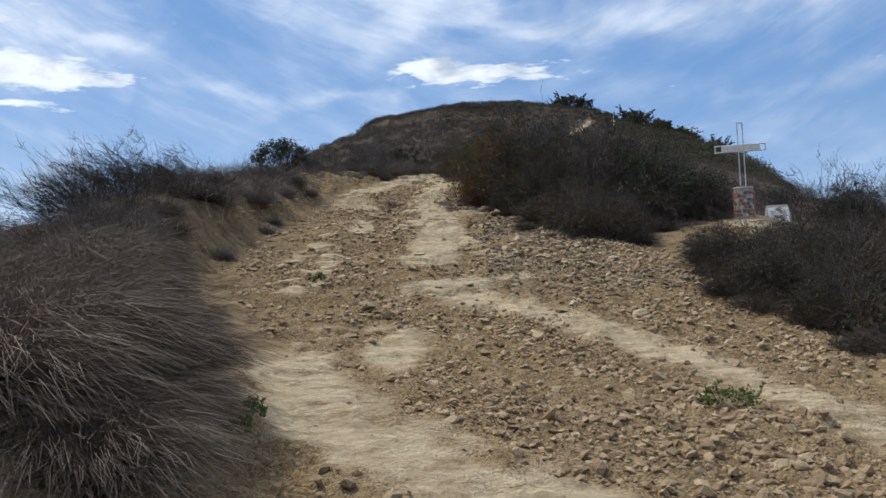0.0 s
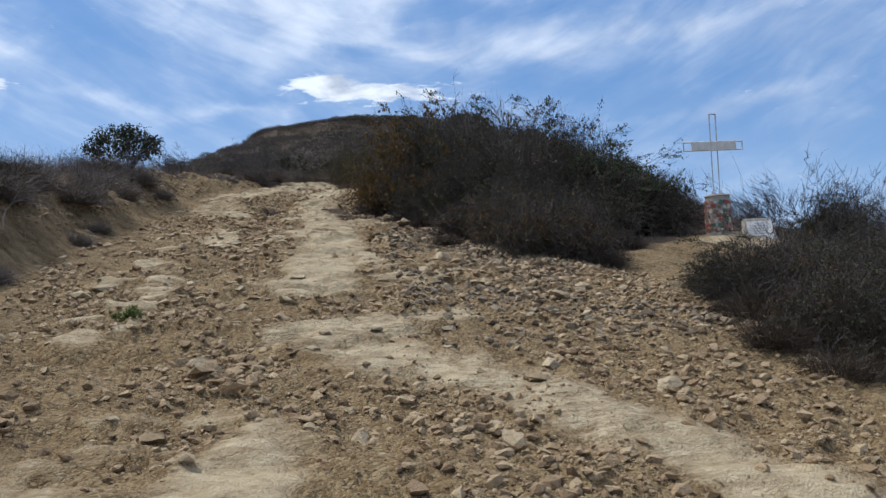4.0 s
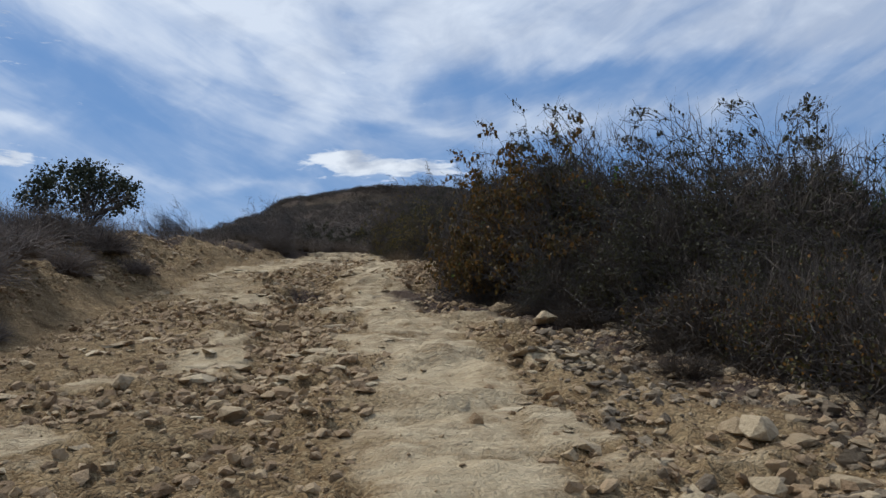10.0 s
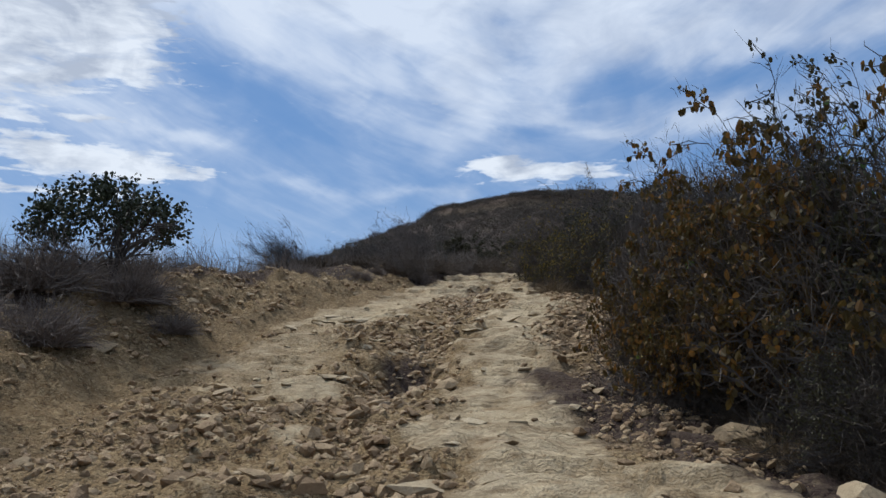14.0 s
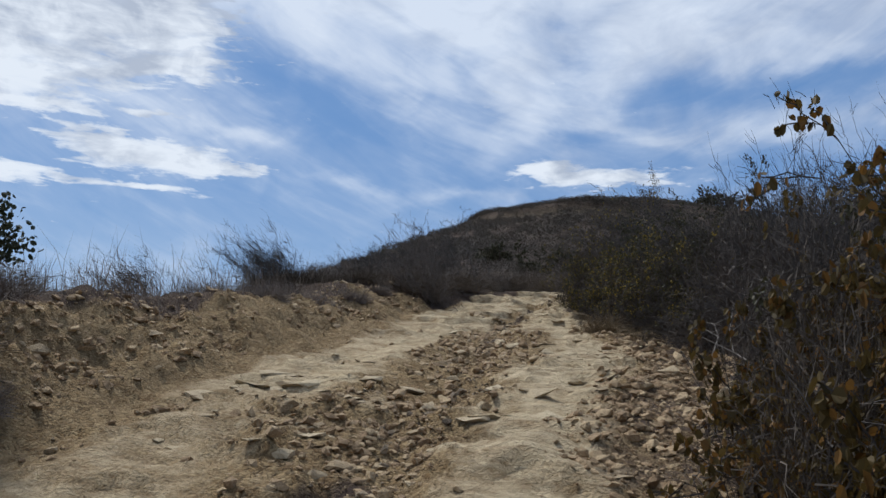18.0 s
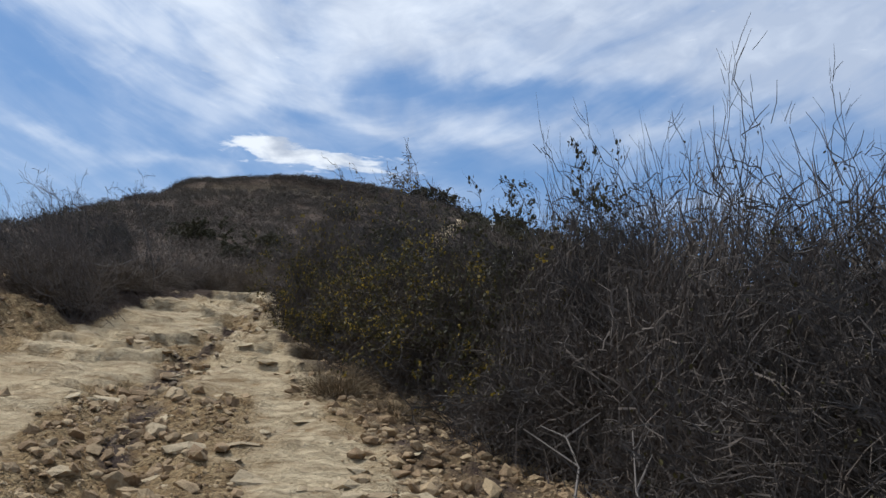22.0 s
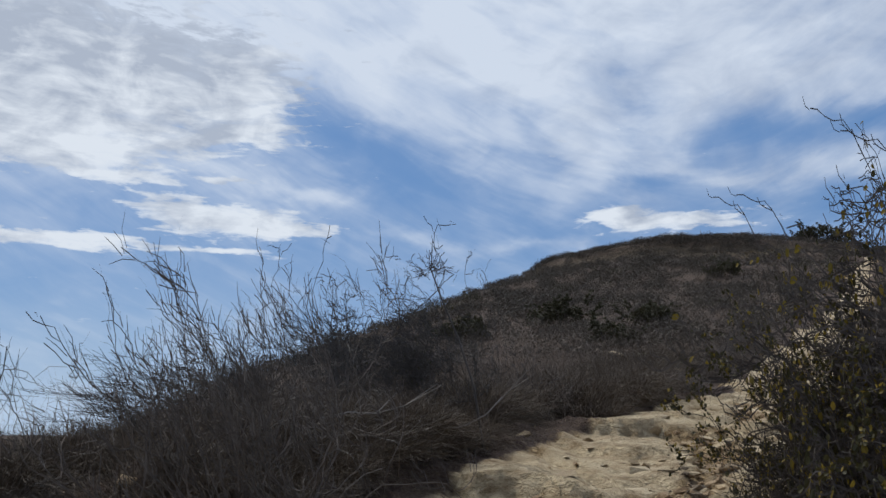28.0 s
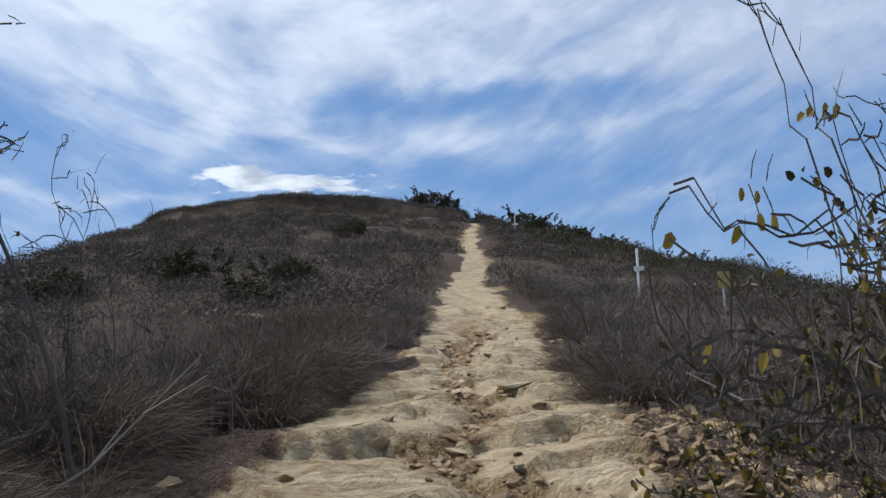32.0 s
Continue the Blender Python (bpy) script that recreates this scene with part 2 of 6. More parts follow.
def mat_ground():
    m, n, b = material("dry_earth")
    pos = n.add("ShaderNodeNewGeometry").outputs["Position"]
    zones = n.add("ShaderNodeAttribute", attribute_name="zones")
    zone = zones.outputs["Color"]
    r, g, bl = n.add("ShaderNodeSeparateColor", {0: zone}).outputs
    fine = n.noise(pos, 28, 6, 0.65).outputs[0]
    mid = n.noise(pos, 3.1, 6, 0.6).outputs[0]
    large = n.noise(pos, 0.55, 4, 0.55).outputs[0]
    warp = n.mix(0.12, pos, n.noise(pos, 9, 3, 0.5).outputs["Color"], "ADD")
    chips = n.add("ShaderNodeTexVoronoi", {"Vector": warp, "Scale": 17.0})
    grit = n.add("ShaderNodeTexVoronoi", {"Vector": warp, "Scale": 46.0})
    chip_tone = n.add("ShaderNodeSeparateColor", {0: chips.outputs["Color"]}).outputs[0]
    grit_tone = n.add("ShaderNodeSeparateColor", {0: grit.outputs["Color"]}).outputs[0]
    bedded = n.add("ShaderNodeMapping", {"Vector": pos, "Scale": (0.8, 4.5, 9.0)}).outputs[0]
    layers = n.noise(bedded, 1.2, 7, 0.65, 0.5).outputs[0]
    soil = n.mix(n.ramp(mid, [(0.3, 0.0), (0.7, 1.0)]), (0.15, 0.093, 0.044), (0.27, 0.178, 0.086))
    soil = n.mix(n.ramp(chip_tone, [(0.3, 0.0), (1.0, 0.6)]), soil, (0.37, 0.275, 0.15))
    soil = n.mix(n.ramp(grit_tone, [(0.0, 0.75), (0.45, 0.0)]), soil, (0.075, 0.052, 0.03))
    soil = n.mix(n.ramp(grit_tone, [(0.7, 0.0), (1.0, 0.6)]), soil, (0.41, 0.31, 0.175))
    soil = n.mix(n.ramp(n.math("ADD", n.math("MULTIPLY", large, 0.6), n.math("MULTIPLY", mid, 0.4)), [(0.48, 0.0), (0.66, 0.4)]), soil, (0.38, 0.275, 0.15))
    pale = n.mix(n.ramp(n.math("ADD", n.math("MULTIPLY", layers, 0.55), n.math("MULTIPLY", n.noise(pos, 5.0, 7, 0.66, 0.4).outputs[0], 0.45)), [(0.38, 0.0), (0.46, 0.6), (0.54, 1.0)]), (0.24, 0.16, 0.084), (0.57, 0.46, 0.3))
    pale = n.mix(n.ramp(grit_tone, [(0.0, 0.3), (0.4, 0.0)]), pale, (0.3, 0.225, 0.13))
    pale = n.mix(n.ramp(large, [(0.35, 0.35), (0.6, 0.0)]), pale, (0.36, 0.275, 0.16))
    seams = n.add("ShaderNodeTexVoronoi", {"Vector": n.add("ShaderNodeMapping", {"Vector": warp, "Scale": (1.0, 2.3, 2.3)}).outputs[0], "Scale": 2.2})
    seams.feature = "DISTANCE_TO_EDGE"
    crack = n.ramp(n.math("ADD", seams.outputs["Distance"], n.math("MULTIPLY", n.math("SUBTRACT", mid, 0.45), 0.16)), [(0.0, 1.0), (0.03, 0.0)])
    pale = n.mix(n.math("MULTIPLY", crack, 0.16), pale, (0.17, 0.12, 0.066))
    bed = n.noise(n.add("ShaderNodeMapping", {"Vector": warp, "Scale": (0.9, 5.0, 5.0)}).outputs[0], 2.4, 5, 0.6, 0.4).outputs[0]
    # the shaded faces of small rock steps, darkened into the colour
    riser_shade = n.ramp(n.math("ABSOLUTE", n.math("SUBTRACT", bed, 0.5), 0.0), [(0.0, 1.0), (0.06, 0.0)])
    riser_shade = n.math("MULTIPLY", riser_shade, n.ramp(large, [(0.38, 0.0), (0.55, 1.0)]))
    pale = n.mix(n.math("MULTIPLY", riser_shade, 0.2), pale, (0.15, 0.105, 0.058))
    plate = n.add("ShaderNodeTexVoronoi", {"Vector": n.add("ShaderNodeMapping", {"Vector": warp, "Scale": (0.7, 1.6, 1.6)}).outputs[0], "Scale": 7.0})
    plate_tone = n.add("ShaderNodeSeparateColor", {0: plate.outputs["Color"]}).outputs[0]
    pale = n.mix(n.ramp(plate_tone, [(0.0, 0.3), (0.5, 0.0)]), pale, (0.33, 0.245, 0.14))
    edge = n.math("ADD", r, n.math("ADD", n.math("MULTIPLY", n.math("SUBTRACT", mid, 0.5), 1.1), n.math("MULTIPLY", n.math("SUBTRACT", fine, 0.5), 0.9)))
    col = n.mix(n.ramp(edge, [(0.3, 0.0), (0.85, 1.0)]), soil, pale)
    runs = n.noise(n.add("ShaderNodeMapping", {"Vector": pos, "Scale": (0.9, 2.2, 2.2)}).outputs[0], 1.5, 6, 0.6, 0.6).outputs[0]
    ochre = n.mix(n.ramp(runs, [(0.34, 0.0), (0.5, 0.55), (0.64, 1.0)]), (0.1, 0.064, 0.031), (0.31, 0.218, 0.12))
    ochre = n.mix(n.ramp(grit_tone, [(0.72, 0.0), (1.0, 0.45)]), ochre, (0.38, 0.29, 0.165))
    earth = n.math("ADD", zones.outputs["Alpha"], n.math("MULTIPLY", n.math("SUBTRACT", mid, 0.5), 0.7))
    col = n.mix(n.ramp(earth, [(0.35, 0.0), (0.65, 1.0)]), col, ochre)
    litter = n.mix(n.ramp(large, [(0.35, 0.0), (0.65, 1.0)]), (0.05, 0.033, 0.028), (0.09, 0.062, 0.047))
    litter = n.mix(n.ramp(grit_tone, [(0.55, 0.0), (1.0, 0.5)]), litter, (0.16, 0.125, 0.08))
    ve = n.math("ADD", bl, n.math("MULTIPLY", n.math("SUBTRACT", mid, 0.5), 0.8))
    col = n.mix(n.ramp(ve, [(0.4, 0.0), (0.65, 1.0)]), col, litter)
    dry = n.mix(fine, (0.14, 0.11, 0.07), (0.27, 0.215, 0.135))
    col = n.mix(n.math("MULTIPLY", g, n.ramp(mid, [(0.35, 0.2), (0.7, 1.0)])), col, dry)
    n.t.links.new(col, b.inputs["Base Color"])
    b.inputs["Roughness"].default_value = 0.95
    b.inputs["Specular IOR Level"].default_value = 0.15
    stones = n.math("MULTIPLY", n.math("SUBTRACT", 0.6, chips.outputs["Distance"]), n.math("SUBTRACT", 1.0, n.math("MULTIPLY", r, 0.95)))
    h = n.math("ADD", n.math("ADD", n.math("MULTIPLY", layers, 0.55), n.math("ADD", n.math("MULTIPLY", n.noise(pos, 15.0, 7, 0.7).outputs[0], 0.75), n.math("MULTIPLY", plate_tone, 0.42))), n.math("ADD", n.math("MULTIPLY", stones, 0.3), n.math("ADD", n.math("MULTIPLY", n.math("MULTIPLY", grit.outputs["Distance"], -0.55), n.math("SUBTRACT", 1.0, n.math("MULTIPLY", r, 0.7))), n.math("SUBTRACT", n.math("MULTIPLY", fine, 0.4), n.math("MULTIPLY", n.math("MULTIPLY", n.math("ADD", n.math("MULTIPLY", crack, 0.3), riser_shade), r), 0.3)))))
    bump(n, b, h, 1.0, 0.045)
    return m


def mat_stone(name, c1, c2, c3):
    m, n, b = material(name)
    pos = n.add("ShaderNodeNewGeometry").outputs["Position"]
    rnd = n.add("ShaderNodeNewGeometry").outputs["Random Per Island"]
    obr = n.add("ShaderNodeObjectInfo").outputs["Random"]
    pick = n.math("FRACT", n.math("ADD", rnd, obr))
    fine = n.noise(pos, 34, 7, 0.7).outputs[0]
    mid = n.noise(pos, 7, 4, 0.6).outputs[0]
    base = n.ramp(pick, [(0.0, c1), (0.45, c2), (0.8, c3), (1.0, c2)])
    col = n.mix(n.ramp(fine, [(0.28, 0.5), (0.5, 0.0)]), base, tuple(v * 0.55 for v in c1))
    col = n.mix(n.ramp(mid, [(0.55, 0.0), (0.8, 0.5)]), col, tuple(min(1, v * 1.3) for v in c3))
    n.t.links.new(col, b.inputs["Base Color"])
    b.inputs["Roughness"].default_value = 0.9
    bump(n, b, fine, 0.9, 0.03)
    return m


def mat_plant(name, c1, c2, rough=0.75, through=0.0, scale=7.0):
    """Stems and leaves: a colour for each island, varied along it."""
    m, n, b = material(name)
    geo = n.add("ShaderNodeNewGeometry").outputs
    rnd = geo["Random Per Island"]
    spots = n.noise(geo["Position"], scale, 3, 0.6).outputs[0]
    obr = n.add("ShaderNodeObjectInfo").outputs["Random"]
    fac = n.math("ADD", n.math("MULTIPLY", rnd, 0.6), n.math("MULTIPLY", spots, 0.4))
    col = n.mix(fac, c1, c2)
    col = n.mix(n.math("MULTIPLY", obr, 0.25), col, tuple(0.5 * (p + q) * 0.6 for p, q in zip(c1, c2)))
    n.t.links.new(col, b.inputs["Base Color"])
    b.inputs["Roughness"].default_value = rough
    b.inputs["Specular IOR Level"].default_value = 0.2
    if through:
        t = n.add("ShaderNodeBsdfTranslucent", {0: col})
        mx = n.add("ShaderNodeMixShader", {0: through, 1: b.outputs[0], 2: t.outputs[0]})
        for node in n.t.nodes:
            if node.type == "OUTPUT_MATERIAL":
                n.t.links.new(mx.outputs[0], node.inputs[0])
    return m


def mat_plain(name, c, rough=0.6, metal=0.0, vary=0.15, scale=9.0):
    m, n, b = material(name)
    pos = n.add("ShaderNodeTexCoord").outputs["Object"]
    k = n.noise(pos, scale, 5, 0.6).outputs[0]
    col = n.mix(n.ramp(k, [(0.35, 0.0), (0.7, 1.0)]), tuple(v * (1 - vary * 2) for v in c), c)
    n.t.links.new(col, b.inputs["Base Color"])
    b.inputs["Roughness"].default_value, b.inputs["Metallic"].default_value = rough, metal
    bump(n, b, k, 0.2, 0.01)
    return m


M_GROUND = mat_ground()
M_RUBBLE = mat_stone("rubble", (0.22, 0.141, 0.072), (0.34, 0.23, 0.125), (0.48, 0.355, 0.205))
M_ROCK = mat_stone("field_stone", (0.26, 0.182, 0.097), (0.37, 0.275, 0.16), (0.48, 0.375, 0.235))
M_SLAB = mat_stone("bedrock", (0.34, 0.25, 0.148), (0.44, 0.342, 0.212), (0.54, 0.435, 0.28))
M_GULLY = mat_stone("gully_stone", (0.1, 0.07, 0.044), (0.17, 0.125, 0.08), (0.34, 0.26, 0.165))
# darker than the track's rubble; some of the bushes' shade is in the tone
M_VERGE = mat_stone("verge_stone", (0.115, 0.084, 0.052), (0.2, 0.15, 0.095), (0.36, 0.28, 0.18))
M_BARK = mat_plant("grey_bark", (0.034, 0.029, 0.026), (0.105, 0.09, 0.08))
M_BARK_PALE = mat_plant("bleached_wood", (0.09, 0.078, 0.07), (0.24, 0.21, 0.185))
M_SCRUB = mat_plant("dead_scrub", (0.098, 0.08, 0.068), (0.26, 0.21, 0.175))
M_TANGLE = mat_plant("dead_twigs", (0.044, 0.035, 0.028), (0.124, 0.098, 0.076))
M_TANGLE_GREY = mat_plant("grey_twigs", (0.054, 0.044, 0.037), (0.155, 0.126, 0.106))
M_GRASS = mat_plant("dry_grass", (0.085, 0.062, 0.048), (0.265, 0.203, 0.153))
M_DARK_SCRUB = mat_plant("dark_scrub", (0.036, 0.027, 0.019), (0.098, 0.073, 0.051))
M_HILL_SCRUB = mat_plant("hill_scrub", (0.068, 0.056, 0.043), (0.12, 0.097, 0.074))
M_BANK_GRASS = mat_plant("bank_grass", (0.06, 0.046, 0.034), (0.18, 0.137, 0.1))
M_HILL_GRASS = mat_plant("hill_grass", (0.08, 0.063, 0.05), (0.21, 0.163, 0.125))
M_STRAW = mat_plant("straw", (0.1, 0.072, 0.042), (0.24, 0.175, 0.1))
M_LEAF_OLIVE = mat_plant("olive_leaf", (0.032, 0.03, 0.013), (0.085, 0.07, 0.023), 0.6, 0.18)
M_LEAF_YELLOW = mat_plant("yellow_leaf", (0.1, 0.082, 0.016), (0.33, 0.225, 0.035), 0.6, 0.35)
M_LEAF_AMBER = mat_plant("amber_leaf", (0.042, 0.033, 0.013), (0.14, 0.09, 0.024), 0.6, 0.28)
M_LEAF_ORANGE = mat_plant("rust_leaf", (0.075, 0.042, 0.015), (0.24, 0.12, 0.028), 0.6, 0.3)
M_LEAF_GREEN = mat_plant("green_leaf", (0.02, 0.035, 0.014), (0.07, 0.1, 0.035), 0.5, 0.2)
M_LEAF_TREE = mat_plant("tree_leaf", (0.018, 0.024, 0.014), (0.05, 0.058, 0.03), 0.5, 0.15)
M_LEAF_FRESH = mat_plant("fresh_green_leaf", (0.05, 0.1, 0.02), (0.14, 0.2, 0.05), 0.5, 0.3)
M_LEAF_DARK = mat_plant("dark_leaf", (0.026, 0.027, 0.013), (0.085, 0.072, 0.032), 0.55, 0.15)


# ------------------------------------------------------------------ the lie of the land
rng = np.random.default_rng(7)
LATTICE = rng.random((256, 256))


def vnoise(x, y):
    """Smooth value noise, -1 to 1."""
    xi, yi = np.floor(x).astype(int), np.floor(y).astype(int)
    fx, fy = x - xi, y - yi
    fx, fy = fx * fx * (3 - 2 * fx), fy * fy * (3 - 2 * fy)
    a, b = LATTICE[xi % 256, yi % 256], LATTICE[(xi + 1) % 256, yi % 256]
    c, d = LATTICE[xi % 256, (yi + 1) % 256], LATTICE[(xi + 1) % 256, (yi + 1) % 256]
    return 2 * ((a * (1 - fx) + b * fx) * (1 - fy) + (c * (1 - fx) + d * fx) * fy) - 1


def fbm(x, y, octaves=4, gain=0.5):
    s, a = 0.0, 1.0
    for k in range(octaves):
        s = s + a * vnoise(x + 17.3 * k, y + 9.1 * k)
        x, y, a = x * 2.03, y * 2.03, a * gain
    return s


def step(a, b, v):
    t = np.clip((v - a) / (b - a), 0, 1)
    return t * t * (3 - 2 * t)


def smooth_curve(xs, ys, width):
    """A table drawn as a smooth curve."""
    grid = np.arange(-80, 330, 0.25)
    v = np.interp(grid, xs, ys)
    k = np.exp(-0.5 * (np.arange(-24, 25) * 0.25 / width) ** 2)
    v = np.convolve(np.pad(v, 24, mode="edge"), k / k.sum(), "valid")
    return lambda q: np.interp(q, grid, v)


road_z = smooth_curve([-80, -30, -10, 0, 5, 8, 10.4, 12, 15.8, 18, 20.7, 24.8, 26.6, 29.5, 32.4, 36.3, 40.1, 44, 47, 49, 56, 60],
                      [-14, -2.5, 0.9, 1.6, 1.83, 2.15, 2.38, 2.75, 3.7, 4.2, 4.75, 5.55, 6.05, 6.6, 7.06, 7.65, 8.35, 8.85, 9.2, 9.45, 10.7, 11.5], 0.7)
left_edge = smooth_curve([0, 4, 5.9, 7.5, 9, 11, 13.5, 15, 18, 22, 25, 27.4, 29, 32.5, 35, 37.5, 39, 41, 42, 44.3, 46, 60, 66, 72, 76, 95, 113, 130],
                         [-1.6, -1.5, -1.55, -2.0, -2.5, -3.5, -4.7, -5.0, -4.9, -4.8, -4.8, -4.5, -4.1, -3.75, -3.72, -3.45, -3.2, -2.8, -2.42, -1.55, -1.05, 2.55, 4.2, 5.9, 7.0, 12.2, 17.0, 20.8], 0.5)
right_edge = smooth_curve([0, 5, 8, 10, 12, 14.3, 16, 18.5, 21, 23, 25.5, 27.4, 29, 31, 33.5, 36.6, 39.6, 41, 44, 51, 61, 66, 72, 83, 94, 114, 130],
                          [9, 7.0, 5.2, 4.4, 4.2, 3.9, 2.8, 2.2, 1.5, 0.3, -0.3, -0.3, 0.35, 0.25, -0.2, -0.75, -0.5, 0.0, 0.95, 2.75, 4.95, 6.0, 7.65, 10.6, 13.8, 18.8, 23.2], 0.5)
bank_height = smooth_curve([-10, 0, 6, 12, 16, 20, 25, 29, 32, 34, 36, 38, 41, 46, 60],
                           [0.4, 0.6, 0.85, 1.05, 1.15, 1.0, 0.9, 0.62, 0.45, 0.48, 0.48, 0.42, 0.3, 0.15, 0.1], 0.8)
hill_axis = smooth_curve([40, 60, 90, 130, 160, 200], [0, 2, 4, 5, 5, 5], 3)
hill_z = smooth_curve([38, 45, 51, 60, 73, 90, 112, 125, 140, 150, 160, 175, 220, 300], [7.7, 9.1, 10.0, 11.7, 14.5, 18.4, 24.8, 28.4, 32.0, 33.8, 34.9, 34.5, 27, 4], 1.6)
gully_x = smooth_curve([8, 14, 16, 20, 24.7, 26, 27.4, 30, 34, 38, 40, 43, 47, 60], [-0.6, -1.6, -2.0, -1.95, -2.05, -2.2, -1.8, -1.9, -2.0, -1.5, -1.25, -0.6, 0.35, 3.6], 0.5)

LEFT_TRACK = [(0.4, 5.0), (-0.5, 5.7), (-1.3, 6.5), (-1.7, 7.8), (-2.1, 9.3)]
LEFT_STRIP = [(-2.1, 9.3), (-2.8, 10.4), (-3.55, 11.7), (-4.25, 13.2), (-4.5, 14.2)]
BRANCH_TRACK = [(-0.6, 13.0), (0.4, 12.2), (1.2, 11.5), (2.1, 10.3), (2.85, 8.3), (3.4, 6.9), (4.4, 4), (6, 0)]
CROSS_PATH = [(2.6, 13.4), (3.6, 15.0), (4.5, 16.4), (5.7, 18.0), (6.8, 19.0)]
pale_l = smooth_curve([14.4, 15, 18, 21, 24, 26, 28, 30, 33, 36], [-0.9, -1.05, -1.1, -1.12, -1.5, -1.35, -1.45, -1.1, -1.15, -1.4], 0.4)
pale_r = smooth_curve([14.4, 15, 18, 21, 24, 26, 28, 30, 31.5, 33, 36], [-0.1, 0.0, -0.2, -0.22, -0.4, -0.5, -0.35, -0.1, -0.3, -0.9, -1.1], 0.4)


def to_line(x, y, line):
    """The distance from a broken line."""
    d = np.full(np.shape(x), 1e9)
    for (ax, ay), (bx, by) in zip(line, line[1:]):
        vx, vy = bx - ax, by - ay
        t = np.clip(((x - ax) * vx + (y - ay) * vy) / (vx * vx + vy * vy), 0, 1)
        d = np.minimum(d, np.hypot(x - ax - t * vx, y - ay - t * vy))
    return d


def plates(x, y):
    """Bedrock broken into slabs: the way to the nearest joint, and a number for each slab."""
    wx, wy = x * 1.45 + 0.35 * fbm(x * 1.1, y * 1.1 + 5, 3), y * 2.3 + 0.5 * fbm(x * 0.9 + 8, y * 1.2, 3)
    xi, yi = np.floor(wx).astype(int), np.floor(wy).astype(int)
    f1, f2, who = np.full(np.shape(wx), 9.0), np.full(np.shape(wx), 9.0), np.zeros(np.shape(wx))
    for i in (-1, 0, 1):
        for j in (-1, 0, 1):
            a, b = (xi + i) % 256, (yi + j) % 256
            d = np.hypot(xi + i + 0.1 + 0.8 * LATTICE[a, b] - wx, yi + j + 0.1 + 0.8 * LATTICE[b, a] - wy)
            who = np.where(d < f1, LATTICE[(a * 7 + 3) % 256, (b * 5 + 1) % 256], who)
            f2 = np.minimum(f2, np.maximum(d, f1))
            f1 = np.minimum(f1, d)
    return f2 - f1, who


def slab_zone(x, y):
    """Where the bedrock lies broken in slabs among the rubble, 0 to 1."""
    return step(0.2, 0.7, x - left_edge(y) - np.interp(y, [10, 14, 24, 28], [0.6, 1.0, 0.9, 0.2])) * step(0.1, 0.6, right_edge(y) - x) * step(8.5, 12, y) * step(52, 42, y) * step(1.6, 0.4, x - 0.2)


def pale_zone(x, y):
    """Where the bare pale bedrock of the track shows, 0 to 1."""
    n = 0.17 * fbm(x * 1.3, y * 0.9, 3) + 0.13 * fbm(x * 4.1, y * 3.3, 3)
    p = step(0.95, 0.1, to_line(x, y, LEFT_TRACK) + n)
    p = np.maximum(p, 0.9 * step(0.55, 0.05, to_line(x, y, LEFT_STRIP) + n))
    p = np.maximum(p, 0.92 * step(0.85, 0.0, to_line(x, y, BRANCH_TRACK) + n))
    joint, who = plates(x, y)
    p = np.maximum(p, 0.85 * slab_zone(x, y) * step(0.6, 0.72, who) * step(0.04, 0.2, joint) * step(-0.35, 0.25, fbm(x * 0.6 + 2, y * 0.5, 2) + 0.1))
    p = np.maximum(p, step(14.2, 14.9, y) * step(-0.38, 0.34, x - pale_l(y) + n) * step(-0.38, 0.34, pale_r(y) - x + n) * step(70, 50, y))
    p = np.maximum(p, 0.9 * step(26, 28, y) * step(39, 37, y) * step(0.1, 0.4, x - left_edge(y) + n) * step(-0.2, 0.2, np.interp(y, [27, 33, 38], [-2.7, -2.4, -2.0]) - x + n))
    p = np.maximum(p, 0.95 * step(31.5, 34, y) * step(-0.1, 0.25, x - left_edge(y) + n) * step(-0.1, 0.25, right_edge(y) - x + n))
    p = np.maximum(p, 0.62 * step(22.5, 25, y) * step(29.5, 28, y) * step(0.1, 0.7, x - left_edge(y) + n) * step(-0.2, 0.4, -2.9 - x + n))
    p = np.maximum(p, 0.2 * step(12, 15, y) * step(40, 36, y) * step(1.5, 0.9, left_edge(y) - x + n) * step(-0.4, 0.2, left_edge(y) - x + n))
    for cx, cy, rx, ry in ((-0.85, 9.8, 0.42, 1.2), (-2.45, 19.4, 0.5, 0.5), (-1.4, 22.4, 0.45, 0.5), (-2.3, 22.6, 0.5, 0.4),
                            (-2.5, 20.6, 0.35, 0.5), (-2.9, 24.0, 0.5, 0.6), (7.1, 19.0, 1.0, 0.8), (-0.4, 13.3, 0.9, 0.35), (0.6, 13.6, 0.7, 0.3)):
        p = np.maximum(p, 0.9 * step(1.35, 0.55, np.hypot((x - cx) / rx, (y - cy) / ry) + n * 1.5))
    g = np.abs(x - gully_x(y) + 0.3 * fbm(y * 0.7, x * 0 + 3, 2))
    return p * (1 - 0.9 * step(0.34, 0.12, g + n) * step(14, 16, y) * step(60, 48, y))


def cap_of(x, y):
    r = np.hypot((x - 4) / 22.3, (y - 150) / 26) + 0.015 * fbm(x * 0.12, y * 0.12, 2)
    return r


